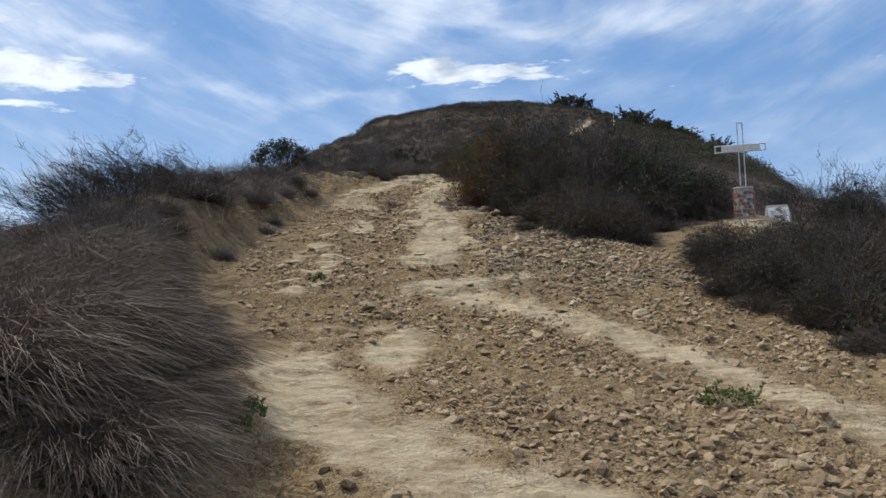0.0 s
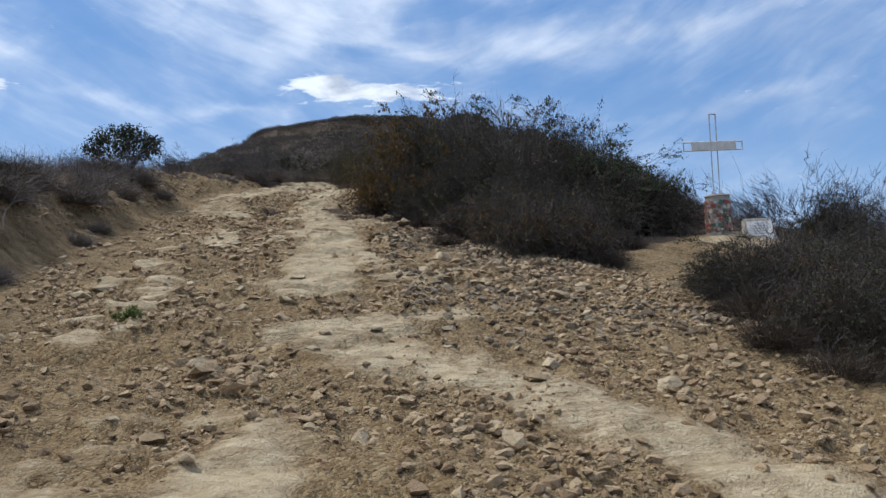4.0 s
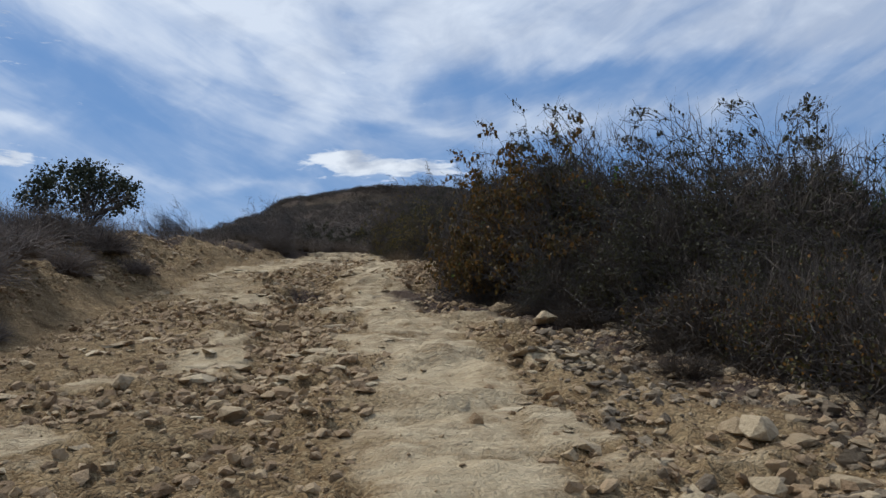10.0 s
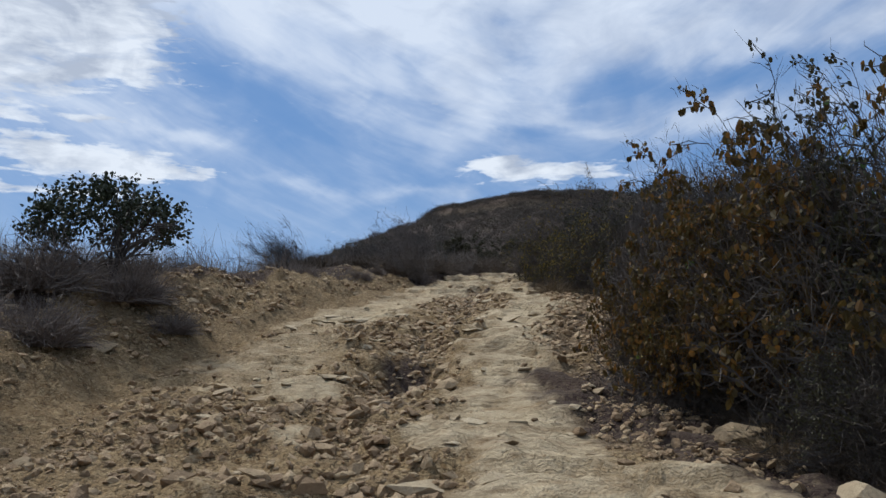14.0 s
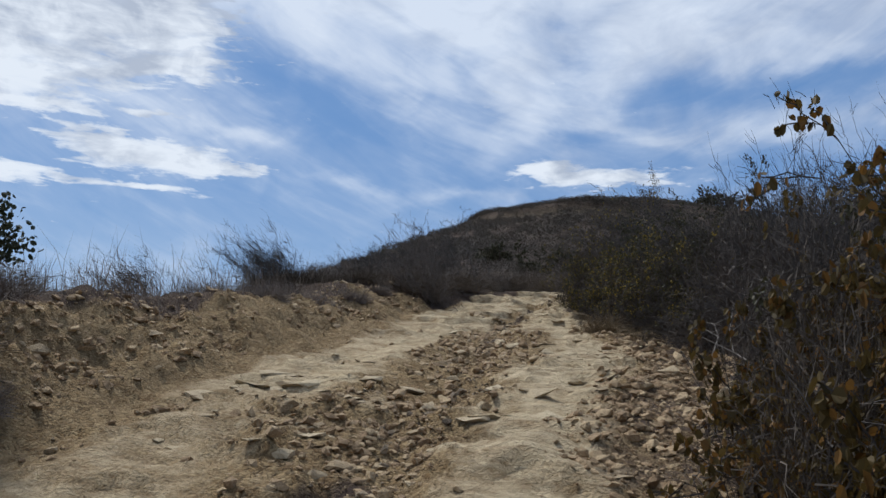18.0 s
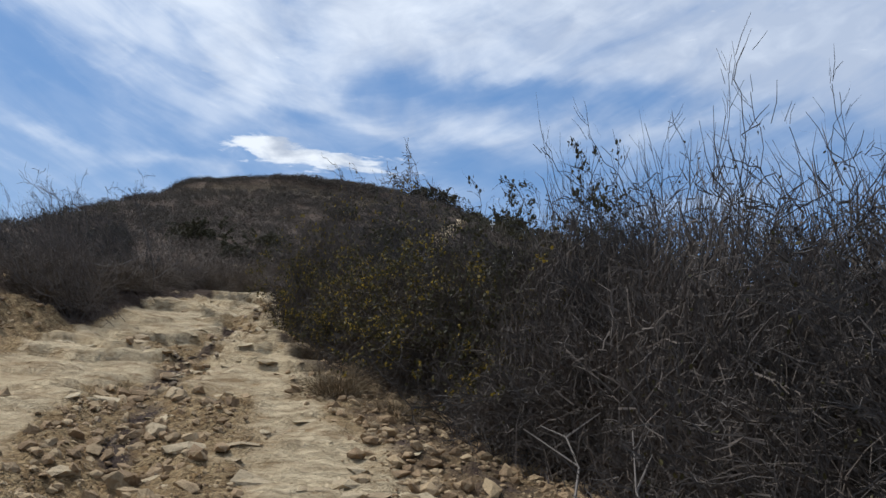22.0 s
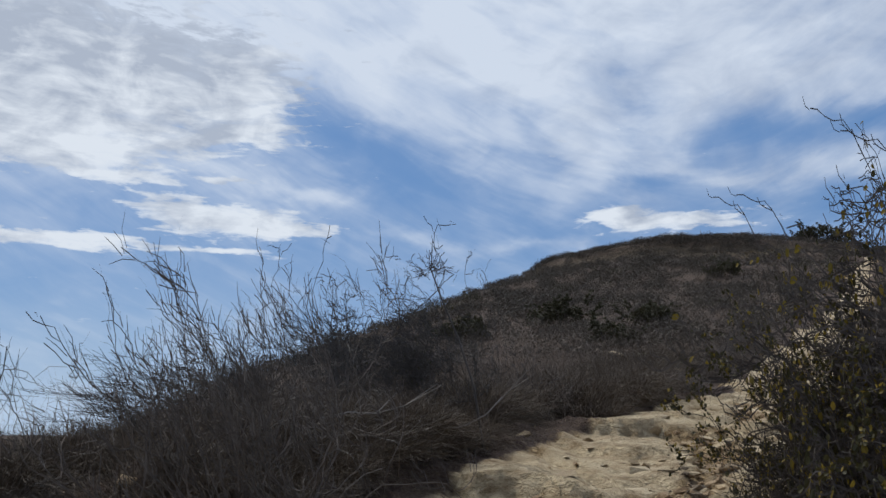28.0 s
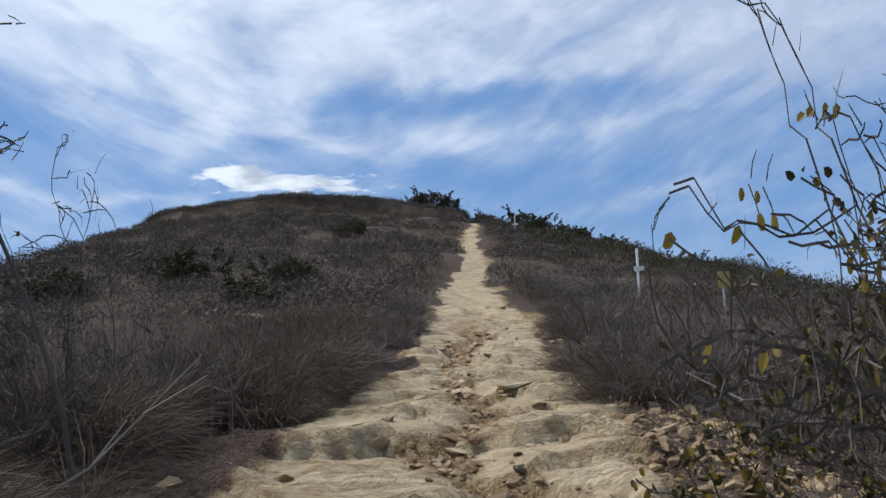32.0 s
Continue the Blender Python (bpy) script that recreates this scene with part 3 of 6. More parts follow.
def land(x, y):
    """The height of the ground before the small relief."""
    x, y = np.asarray(x, float), np.asarray(y, float)
    zr, L, R = road_z(y), left_edge(y), right_edge(y)
    wob = 0.5 * fbm(y * 0.16, y * 0, 3) * step(50, 66, y)
    L, R = L + wob, R + wob
    u, v = L - x, x - R
    rough = 1 + 0.25 * fbm(x * 0.6, y * 0.6, 2)
    ul = np.maximum(u - 2.2, 0)
    near = zr + bank_height(y) * rough * step(-0.35, 1.25, u) - 0.16 * ul - 0.016 * ul ** 2
    vr = np.maximum(v, 0)
    tip = np.interp(y, [0, 8, 14, 18, 22, 45], [0.2, 0.16, 0.12, 0.05, 0.05, 0.03])
    near = near - tip * vr - 0.012 * np.maximum(vr - 5, 0) ** 2
    near = near - 0.06 * np.maximum(x, 0) * step(14, 6, y)
    near = near + 0.22 * np.exp(-((x - 7.1) / 0.9) ** 2 - ((y - 19.4) / 0.8) ** 2)
    w = np.abs(x - hill_axis(y))
    far = hill_z(y) - np.interp(y, [100, 150], [0.003, 0.0066]) * np.minimum(w, 60) ** 2 - 0.42 * np.maximum(w - 22, 0) ** 1.12 - 0.25 * np.maximum(w - 17, 0) * step(80, 55, y)
    far = far + 1.35 * step(1.05, 0.975, cap_of(x, y)) + 0.35 * fbm(x * 0.13, y * 0.13, 3) * step(50, 70, y)
    far = far - 0.14 * step(-0.5, 0.3, -u) * step(-0.5, 0.3, -v) * step(125, 112, y)
    k = step(42, 58, y)
    z = near * (1 - k) + far * k
    return np.maximum(z, -45 + 0.0006 * np.hypot(x, y))


LEDGE_Y = np.arange(-80, 330, 0.1)
LEDGE_COUNT = np.cumsum(0.1 / np.interp(LEDGE_Y, [0, 25, 36, 46], [0.75, 0.9, 0.85, 1.2]))      # how many ledges lie below


def relief(x, y):
    """Ledges, ruts and rubble of the track, and the roughness of the banks."""
    L, R = left_edge(y), right_edge(y)
    on = step(-0.5, 0.3, x - L) * step(-0.8, 0.2, R - x) * step(75, 52, y)
    p = pale_zone(x, y)
    tread = np.interp(y, LEDGE_Y, LEDGE_COUNT) + 0.5 * fbm(x * 1.1, y * 0.3, 3) + 0.07 * fbm(x * 4.5, y * 1.5, 2)
    saw = tread - np.floor(tread)
    ledge = (step(0.0, 0.05, saw) - saw) * np.clip(0.75 + 0.9 * fbm(x * 0.45 + 31, np.floor(tread) * 0.7, 2), np.interp(y, [30, 40], [0.05, 0.5]), 1.5) * np.interp(y, [0, 14, 26, 34, 40, 46, 60], [0.03, 0.06, 0.085, 0.1, 0.16, 0.16, 0.13])
    z = on * np.sqrt(p) * ledge
    joint, who = plates(x, y)
    z = z + on * slab_zone(x, y) * ((who - 0.45) * 0.085 * step(0.02, 0.14, joint) - 0.03 * step(0.12, 0.0, joint)) * np.interp(y, [9, 13, 28, 33, 40], [0.5, 1, 0.8, 0.35, 0.4])
    z = z + on * (0.045 * fbm(x * 2.2, y * 2.2, 4) + (1 - 0.8 * p) * 0.045 * np.abs(fbm(x * 5, y * 6, 4)))
    z = z + on * 0.02 * p * step(36, 20, y)
    g = np.abs(x - gully_x(y) + 0.3 * fbm(y * 0.7, x * 0 + 3, 2))
    z = z - on * step(14, 16, y) * 0.1 * np.exp(-(g / 0.3) ** 2)
    z = z - 0.3 * np.exp(-((x + 2.0) / 0.35) ** 2 - ((y - 24.85) / 0.55) ** 2)
    off = (1 - on) * step(70, 50, y)
    z = z + off * 0.07 * fbm(x * 1.1, y * 1.1, 4)
    u = L - x
    z = z + step(-0.3, 0.3, u) * step(2.4, 1.0, u) * step(48, 40, y) * (0.11 * fbm(x * 2.0, y * 1.6, 4) + 0.08 * np.abs(fbm(x * 5, y * 5, 4)))
    return z * step(26, 16, np.abs(x))


def height(x, y):
    return land(x, y) + relief(x, y)


def spread(a, b, stepsize, far, ratio):
    """Grid lines, even from a to b and ever wider outwards."""
    inner = list(np.arange(a, b, stepsize))
    up, d = [inner[-1]], stepsize
    while up[-1] < far[1]:
        d = min(d * ratio, 260)
        up.append(up[-1] + d)
    down, d = [inner[0]], stepsize
    while down[-1] > far[0]:
        d = min(d * ratio, 260)
        down.append(down[-1] - d)
    return np.array(down[:0:-1] + inner + up[1:])


def build_ground():
    xs = spread(-6.2, 4.6, 0.06, (-4300, 4300), 1.075)
    ys = spread(4.0, 47.0, 0.056, (-4300, 62), 1.06)
    ys = np.concatenate([ys[ys < 35], np.arange(35, 45, 0.042), ys[ys > 45.03]])
    ys = ys[ys < 60]
    ys = np.concatenate([ys, np.arange(60, 190, 0.75), 190 * 1.12 ** np.arange(0, 29)])
    X, Y = np.meshgrid(xs, ys)
    Z = height(X, Y)
    nx, ny = len(xs), len(ys)
    co = np.stack([X, Y, Z], -1).reshape(-1, 3)
    i = np.arange((ny - 1) * (nx - 1))
    a = (i // (nx - 1)) * nx + i % (nx - 1)
    quads = np.stack([a, a + 1, a + 1 + nx, a + nx], -1)
    me = bpy.data.meshes.new("ground")
    me.vertices.add(len(co))
    me.vertices.foreach_set("co", co.ravel())
    me.loops.add(quads.size)
    me.loops.foreach_set("vertex_index", quads.ravel())
    me.polygons.add(len(quads))
    me.polygons.foreach_set("loop_start", np.arange(0, quads.size, 4))
    me.update()
    me.shade_smooth()
    x, y = co[:, 0], co[:, 1]
    L, R = left_edge(y), right_edge(y)
    wob = 0.5 * fbm(y * 0.16, y * 0, 3) * step(50, 66, y)
    rag = 0.45 * fbm(x * 0.9, y * 0.7, 3) * step(40, 50, y)
    track = step(-0.15, 0.35, x - L - wob + rag) * step(-0.3, 0.3, R + wob - x + rag) * step(122, 104, y + 8 * fbm(x * 0.3, y * 0.2, 2))
    broad = 1.2 * fbm(x * 0.21 + 5, y * 0.21, 3)
    banked = step(1.35, 0.7, L - x) * step(37, 35.5, y) * step(3.4, 1.6, x - R + broad)
    bare = np.maximum(track, banked)
    bare = np.maximum(bare, step(0.95, 0.55, to_line(x, y, CROSS_PATH) + 0.15 * fbm(x * 2, y * 2, 2)))
    bare = np.maximum(bare, step(1.3, 0.8, np.hypot((x - 7.1) / 1.0, (y - 19.2) / 0.8)))
    verge = np.maximum(track, step(1.6, 0.4, x - R - 0.3) * step(24, 20, y) * (1 - 0.55 * step(1.0, 2.4, L - x + broad) - 0.45 * step(3.0, 8.0, L - x + 2 * broad)))
    veg = np.clip(1 - np.maximum(bare, verge), 0, 1)
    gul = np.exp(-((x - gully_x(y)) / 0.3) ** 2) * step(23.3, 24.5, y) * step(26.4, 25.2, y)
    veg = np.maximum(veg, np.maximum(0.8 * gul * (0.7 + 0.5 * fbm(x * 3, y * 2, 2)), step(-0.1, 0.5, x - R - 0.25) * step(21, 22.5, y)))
    # dark litter at the bushes' feet, deepened to take in their shade
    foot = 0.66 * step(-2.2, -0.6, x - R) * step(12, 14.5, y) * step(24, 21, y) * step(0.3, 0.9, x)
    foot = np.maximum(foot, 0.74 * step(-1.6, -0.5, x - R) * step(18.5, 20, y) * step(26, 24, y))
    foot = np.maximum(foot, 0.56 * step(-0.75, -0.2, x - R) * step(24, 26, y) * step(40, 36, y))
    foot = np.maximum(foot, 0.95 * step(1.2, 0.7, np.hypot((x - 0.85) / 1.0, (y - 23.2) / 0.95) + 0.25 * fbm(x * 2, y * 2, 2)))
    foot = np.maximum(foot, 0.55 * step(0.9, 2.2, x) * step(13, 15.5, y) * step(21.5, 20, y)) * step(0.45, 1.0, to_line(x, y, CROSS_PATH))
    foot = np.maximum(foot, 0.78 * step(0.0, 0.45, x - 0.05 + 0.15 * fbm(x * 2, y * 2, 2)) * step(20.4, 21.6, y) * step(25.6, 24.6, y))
    # a darker line along the gully's bed, in the litter colour
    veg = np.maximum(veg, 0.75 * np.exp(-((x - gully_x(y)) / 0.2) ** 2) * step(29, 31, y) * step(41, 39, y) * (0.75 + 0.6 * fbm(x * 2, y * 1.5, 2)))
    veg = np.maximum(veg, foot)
    r = cap_of(x, y)
    band = step(0.99, 1.03, r) * step(1.35, 1.12, r) * step(80, 100, y)
    pale = pale_zone(x, y)
    pale = np.maximum(pale, 0.42 * track * step(46, 60, y) * (1 - 0.4 * step(66, 95, y)))
    bank_earth = np.interp(y, [8, 11, 19, 23, 42, 44], [0, 0.85, 0.85, 0.4, 0.36, 0]) * step(-1.5, -0.5, L - x) * step(2.2, 1.4, L - x)
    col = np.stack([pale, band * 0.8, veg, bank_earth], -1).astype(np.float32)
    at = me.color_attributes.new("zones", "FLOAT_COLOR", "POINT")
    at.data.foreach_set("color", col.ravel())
    me.materials.append(M_GROUND)
    ob = new("ground", me)
    return tagged(ob, "rutted pale bedrock and brown rubble track climbing a scrubby hill", "ground", kind="structure")


ground = build_ground()


def z_at(x, y):
    return float(height(np.array([x]), np.array([y]))[0])


# ------------------------------------------------------------------ helpers for things
def mesh_from(name, verts, faces, mat, smooth=False):
    me = bpy.data.meshes.new(name)
    verts, faces = np.asarray(verts, float), np.asarray(faces, int)
    k = faces.shape[1]
    me.vertices.add(len(verts))
    me.vertices.foreach_set("co", verts.ravel())
    me.loops.add(faces.size)
    me.loops.foreach_set("vertex_index", faces.ravel())
    me.polygons.add(len(faces))
    me.polygons.foreach_set("loop_start", np.arange(0, faces.size, k))
    me.update()
    if not smooth:
        me.shade_flat()
    me.materials.append(mat)
    return me


def holder(name, m, label, category, group=""):
    ob = new(name)
    ob.empty_display_size = 0.1
    ob.matrix_world = m
    return tagged(ob, label, category, group)


def part(name, data, parent, label=""):
    ob = new(name, data)
    ob.parent = parent
    if label:
        ob["label"] = label
    return ob


def tubes(segs, sides=4):
    """Tapered rods from rows of (p, q, radius at p, radius at q)."""
    segs = np.asarray(segs, float)
    p, q, r0, r1 = segs[:, :3], segs[:, 3:6], segs[:, 6], segs[:, 7]
    d = q - p
    d /= np.linalg.norm(d, axis=1, keepdims=True) + 1e-9
    ref = np.where(np.abs(d[:, 2:3]) > 0.9, [[1.0, 0, 0]], [[0, 0, 1.0]])
    a = np.cross(d, ref)
    a /= np.linalg.norm(a, axis=1, keepdims=True) + 1e-9
    b = np.cross(d, a)
    n = len(segs)
    ang = np.arange(sides) * 2 * np.pi / sides
    ring = np.cos(ang)[None, :, None] * a[:, None] + np.sin(ang)[None, :, None] * b[:, None]
    v = np.concatenate([p[:, None] + ring * r0[:, None, None], q[:, None] + ring * r1[:, None, None]], 1)
    base = (np.arange(n) * 2 * sides)[:, None, None]
    k = np.arange(sides)
    f = np.stack([k, (k + 1) % sides, (k + 1) % sides + sides, k + sides], -1)[None] + base
    return v.reshape(-1, 3), f.reshape(-1, 4)


def grow(g, stems, length, spread_, levels, kids, lean=(0, 0, 0), wiggle=0.5, radius=0.02, taper=0.55, nodes=6, upward=0.15):
    """A bush as a list of rods, and the ends of its twigs. g: the random numbers."""
    segs, tips = [], []
    todo = []
    for _ in range(stems):
        a, t = g.uniform(0, 2 * np.pi), spread_ * math.sqrt(g.uniform(0, 1))
        d = np.array([math.cos(a) * math.sin(t), math.sin(a) * math.sin(t), math.cos(t)])
        off = np.array([math.cos(a), math.sin(a), 0]) * g.uniform(0, 0.12)
        todo.append((off, d, length * g.uniform(0.6, 1.05), radius * g.uniform(0.6, 1.0), 0))
    lean = np.array(lean, float)
    while todo:
        p, d, l, r, level = todo.pop()
        n = max(3, nodes - level)
        for k in range(n):
            d = d + g.normal(0, wiggle, 3) * 0.5 + np.array([0, 0, upward / n]) + lean / n * (0.5 + level)
            d /= np.linalg.norm(d)
            q = p + d * l / n
            r1 = max(r * (1 - (1 - taper) / n), 0.0028)
            segs.append((*p, *q, r, r1))
            if level < levels and k >= (1 if level else 1):
                for _ in range(kids[level]):
                    if g.uniform() < 0.75:
                        e = d + g.normal(0, 0.75, 3)
                        e /= np.linalg.norm(e)
                        todo.append((q, e, l * g.uniform(0.35, 0.62), r1 * g.uniform(0.45, 0.7), level + 1))
            p, r = q, r1
            if level == levels:
                tips.append((p, d))
        tips.append((p, d))
    return segs, tips


def leaves(g, tips, count, size, scatter=0.018):
    """Rounded, folded leaves at the ends of twigs."""
    idx = g.integers(0, len(tips), count)
    c = np.array([tips[i][0] for i in idx]) + g.normal(0, scatter, (count, 3))
    a = g.normal(0, 1, (count, 3))
    a /= np.linalg.norm(a, axis=1, keepdims=True)
    b = np.cross(a, g.normal(0, 1, (count, 3)))
    b /= np.linalg.norm(b, axis=1, keepdims=True)
    nrm = np.cross(a, b)
    s = (size * g.uniform(0.6, 1.25, count))[:, None]
    lift = nrm * s * 0.12
    v = np.stack([c - a * s * 0.5, c - a * s * 0.2 + b * s * 0.36 + lift, c + a * s * 0.25 + b * s * 0.34 + lift, c + a * s * 0.55,
                  c + a * s * 0.25 - b * s * 0.34 + lift, c - a * s * 0.2 - b * s * 0.36 + lift], 1)
    base = (np.arange(count) * 6)[:, None, None]
    f = np.array([[0, 1, 2, 3], [0, 3, 4, 5]])[None] + base
    return v.reshape(-1, 3), f.reshape(-1, 4)


def canopy(g, tips, count, length, width, lean):
    """Fine twigs, thin ribbons that stand off the outer branches into the wind."""
    idx = g.integers(0, len(tips), count)
    p = np.array([tips[i][0] for i in idx]) + g.normal(0, 0.02, (count, 3))
    d = np.array([tips[i][1] for i in idx]) * 0.5 + np.array(lean) + g.normal(0, 0.45, (count, 3))
    d /= np.linalg.norm(d, axis=1, keepdims=True)
    l = (length * g.uniform(0.4, 1.3, count))[:, None]
    q = p + d * l * 0.5
    d = d + g.normal(0, 0.35, (count, 3))
    r = q + d / np.linalg.norm(d, axis=1, keepdims=True) * l * 0.5
    w = np.cross(d, g.normal(0, 1, (count, 3)))
    w *= width / (np.linalg.norm(w, axis=1, keepdims=True) + 1e-9)
    v = np.stack([p - w, p + w, q + w * 0.8, q - w * 0.8, r + w * 0.5, r - w * 0.5], 1)
    f = np.array([[0, 1, 2, 3], [3, 2, 4, 5]])[None] + (np.arange(count) * 6)[:, None, None]
    return v.reshape(-1, 3), f.reshape(-1, 4)


def strands(g, count, radius, high, droop, width, flow=(0, 0), base=0.5, levels=3, jag=0.0):
    """A mound of thin blades or dead twigs: ribbons that rise from the base and arch over."""
    a = g.uniform(0, 2 * np.pi, count)
    rr = np.sqrt(g.uniform(0, 1, count)) * radius * base
    p0 = np.stack([np.cos(a) * rr, np.sin(a) * rr, np.full(count, -0.03)], -1)
    a2 = a + g.normal(0, 0.7, count)
    tilt = np.clip(np.abs(g.normal(0.1, 0.55, count)) + 0.55 * rr / (radius * base + 1e-6), 0, 1.45)
    l = high * g.uniform(0.6, 1.15, count) * (1 + 0.15 * np.sin(3 * a))
    d = np.stack([np.cos(a2) * np.sin(tilt), np.sin(a2) * np.sin(tilt), np.cos(tilt)], -1)
    pts, p = [p0], p0
    for k in range(levels):
        p = p + d * (l / levels)[:, None]
        pts.append(p)
        d = d + np.array([flow[0], flow[1], -droop])[None] * ((k + 1) / levels) + g.normal(0, 0.12 + jag, (count, 3))
        d /= np.linalg.norm(d, axis=1, keepdims=True)
    side = np.cross(d, g.normal(0, 1, (count, 3)))
    side /= np.linalg.norm(side, axis=1, keepdims=True)
    rows = []
    for k, p in enumerate(pts):
        w = width * (1 - 0.85 * k / levels)
        rows += [p - side * w, p + side * w]
    v = np.stack(rows, 1)
    n = v.shape[1]
    f = np.array([[2 * k, 2 * k + 1, 2 * k + 3, 2 * k + 2] for k in range(levels)])[None] + (np.arange(count) * n)[:, None, None]
    v[:, :, 2] = np.maximum(v[:, :, 2], -0.05)
    return v.reshape(-1, 3), f.reshape(-1, 4)


def tangle(g, count, radius, high, length, width, lean=(-0.35, 0, 0.3), hollow=0.3, lumps=0.3):
    """Crooked dead twigs that fill the body of a bush."""
    a = g.uniform(0, 2 * np.pi, count)
    c = g.uniform(0, 1, count) ** 0.8
    rho = hollow + (1 - hollow) * g.uniform(0, 1, count) ** 0.6
    rho = rho * (1 + lumps * np.sin(3 * a + 5 * c) * np.sin(2 * a - 4 * c + 1))
    s = np.sqrt(1 - c * c)
    p = np.stack([np.cos(a) * s * rho * radius, np.sin(a) * s * rho * radius, c * rho * high], -1)
    d = np.stack([np.cos(a) * s, np.sin(a) * s, c], -1) * 0.7 + np.array(lean) + g.normal(0, 0.75, (count, 3))
    d /= np.linalg.norm(d, axis=1, keepdims=True)
    l = (length * g.uniform(0.35, 1.3, count) / 3)[:, None]
    w = np.cross(d, g.normal(0, 1, (count, 3)))
    w *= (width * g.uniform(0.6, 1.4, count))[:, None] / (np.linalg.norm(w, axis=1, keepdims=True) + 1e-9)
    rows = [p - w, p + w]
    for k in range(3):
        p = p + d * l
        t = 1 - 0.28 * (k + 1)
        rows += [p - w * t, p + w * t]
        d = d + g.normal(0, 0.5, (count, 3))
        d /= np.linalg.norm(d, axis=1, keepdims=True)
    v = np.stack(rows, 1)
    v[:, :, 2] = np.maximum(v[:, :, 2], -0.05)
    f = np.array([[2 * k, 2 * k + 1, 2 * k + 3, 2 * k + 2] for k in range(3)])[None] + (np.arange(count) * 8)[:, None, None]
    return v.reshape(-1, 3), f.reshape(-1, 4)


def place(x, y, turn=0.0, size=1.0, sink=0.04, tall=None):
    m = pose(x, y, z_at(x, y) - sink, 0, 0, turn)
    return m @ Matrix.Diagonal((size, size, tall or size, 1))


NATURAL = {}


def shell(g, count, radius, high):
    """Places over the outside of a bush, with the way outwards."""
    d = g.normal(0, 1, (count, 3))
    d[:, 2] = np.abs(d[:, 2])
    d /= np.linalg.norm(d, axis=1, keepdims=True)
    rho = g.uniform(0.75, 1.05, (count, 1))
    p = d * rho * np.array([radius, radius, high])
    return [(q, e) for q, e in zip(p, d)]


def make_bush(name, seed, label, leaf=None, leaf_count=0, leaf_size=0.05, second=None, second_count=0, bark=None, under=0, fill=0.8, girth=0.9, inner=None, twigs=0, twig_length=0.3, twig_lean=(-0.5, 0, 0.7), group="bushes beside the track", **grown):
    """One bush at the origin: its branches, its leaves, and the dead growth at its foot."""
    g = np.random.default_rng(seed)
    segs, tips = grow(g, **grown)
    thing = holder(name, Matrix(), label, "bush", group)
    part("framework", mesh_from(name + "_framework", *tubes(segs, 3), bark or M_BARK), thing)
    NATURAL[thing.name] = float(np.percentile([t[0][2] for t in tips], 97))
    if twigs:
        tagged(part("fine_twig_mass", mesh_from(name + "_twig_mass", *canopy(g, tips, twigs, twig_length, 0.0026, twig_lean), bark or M_BARK), thing), kind="stuff")
    cover = tips + shell(g, 500, girth, NATURAL[thing.name] * fill) if under else tips
    if under:
        cover = [c for c in cover if c[0][2] > 0.34 * NATURAL[thing.name] * g.uniform(0.5, 1.3)]
    if leaf_count:
        part("foliage", mesh_from(name + "_foliage", *leaves(g, cover, leaf_count, leaf_size), leaf), thing)
    if second_count:
        part("autumn_foliage", mesh_from(name + "_autumn", *leaves(g, cover, second_count, leaf_size), second), thing)
    if under:
        part("undergrowth", mesh_from(name + "_under", *tangle(g, under, girth, NATURAL[thing.name] * fill, 0.34, 0.0042, lean=(-0.6, 0, 0.25)), inner or M_TANGLE), thing)
    return thing


USED = set()


def put(proto, x, y, turn=0.0, size=1.0, tall=None, label="", sink=0.05, high=0.0):
    """Stands the first of a kind, or a copy of it, on the ground."""
    m = place(x, y, turn, 1.0, sink)
    ob = proto
    if proto.name in USED:
        ob = copy_thing(proto, m)
    USED.add(proto.name)
    ob.location, ob.rotation_euler = m.translation, (0, 0, radians(turn))
    if high:
        tall = 0.84 * high / NATURAL[proto.name]
    ob.scale = (size, size, tall or size)
    if label:
        ob["label"] = label
    return ob


# ------------------------------------------------------------------ plants beside the track
g0 = np.random.default_rng(21)
WIND = (-0.55, -0.1, 0.0)


def make_scrub(name, seed, label, count, radius, high, mat, droop=0.45, width=0.006, flow=(0, 0), category="shrub", group="dead scrub", jag=0.3, twigs=True):
    g = np.random.default_rng(seed)
    thing = holder(name, Matrix(), label, category, group)
    v, f = strands(g, count, radius, high, droop, width, flow, jag=jag)
    if twigs:
        segs, _ = grow(g, 7, high * 0.95, 1.0, 2, (1, 1), WIND, radius=0.007, nodes=5)
        part("framework", mesh_from(name + "_stems", *tubes(segs, 3), M_BARK), thing)
    else:
        tagged(part("seed_head_mass", mesh_from(name + "_stalks", *strands(g, count // 40, radius * 0.8, high * 1.15, droop * 0.6, width * 0.9, flow, jag=0.06), M_STRAW), thing), kind="stuff")
    part("thatch", mesh_from(name + "_thatch", v, f, mat), thing)
    return thing


scrub_a = make_scrub("dead_shrub", 3, "low rounded dead shrub of fine grey-brown twigs", 1500, 0.75, 0.62, M_SCRUB)
scrub_b = make_scrub("dead_shrub", 4, "dark tangled dead shrub on the bank edge", 1300, 0.6, 0.55, M_SCRUB, droop=0.3)
tussock = make_scrub("grass_tussock", 5, "drooping mound of long dry brown grass", 5200, 1.0, 1.0, M_GRASS, 1.15, 0.0055, (0.45, -0.25), "grass", "dry grass mounds", 0.04, False)
straw = make_scrub("grass_tuft", 6, "tuft of dry straw-coloured grass beside the track", 900, 0.5, 0.55, M_STRAW, 0.55, 0.004, (-0.1, 0), "grass", "dry grass tufts", 0.12, False)
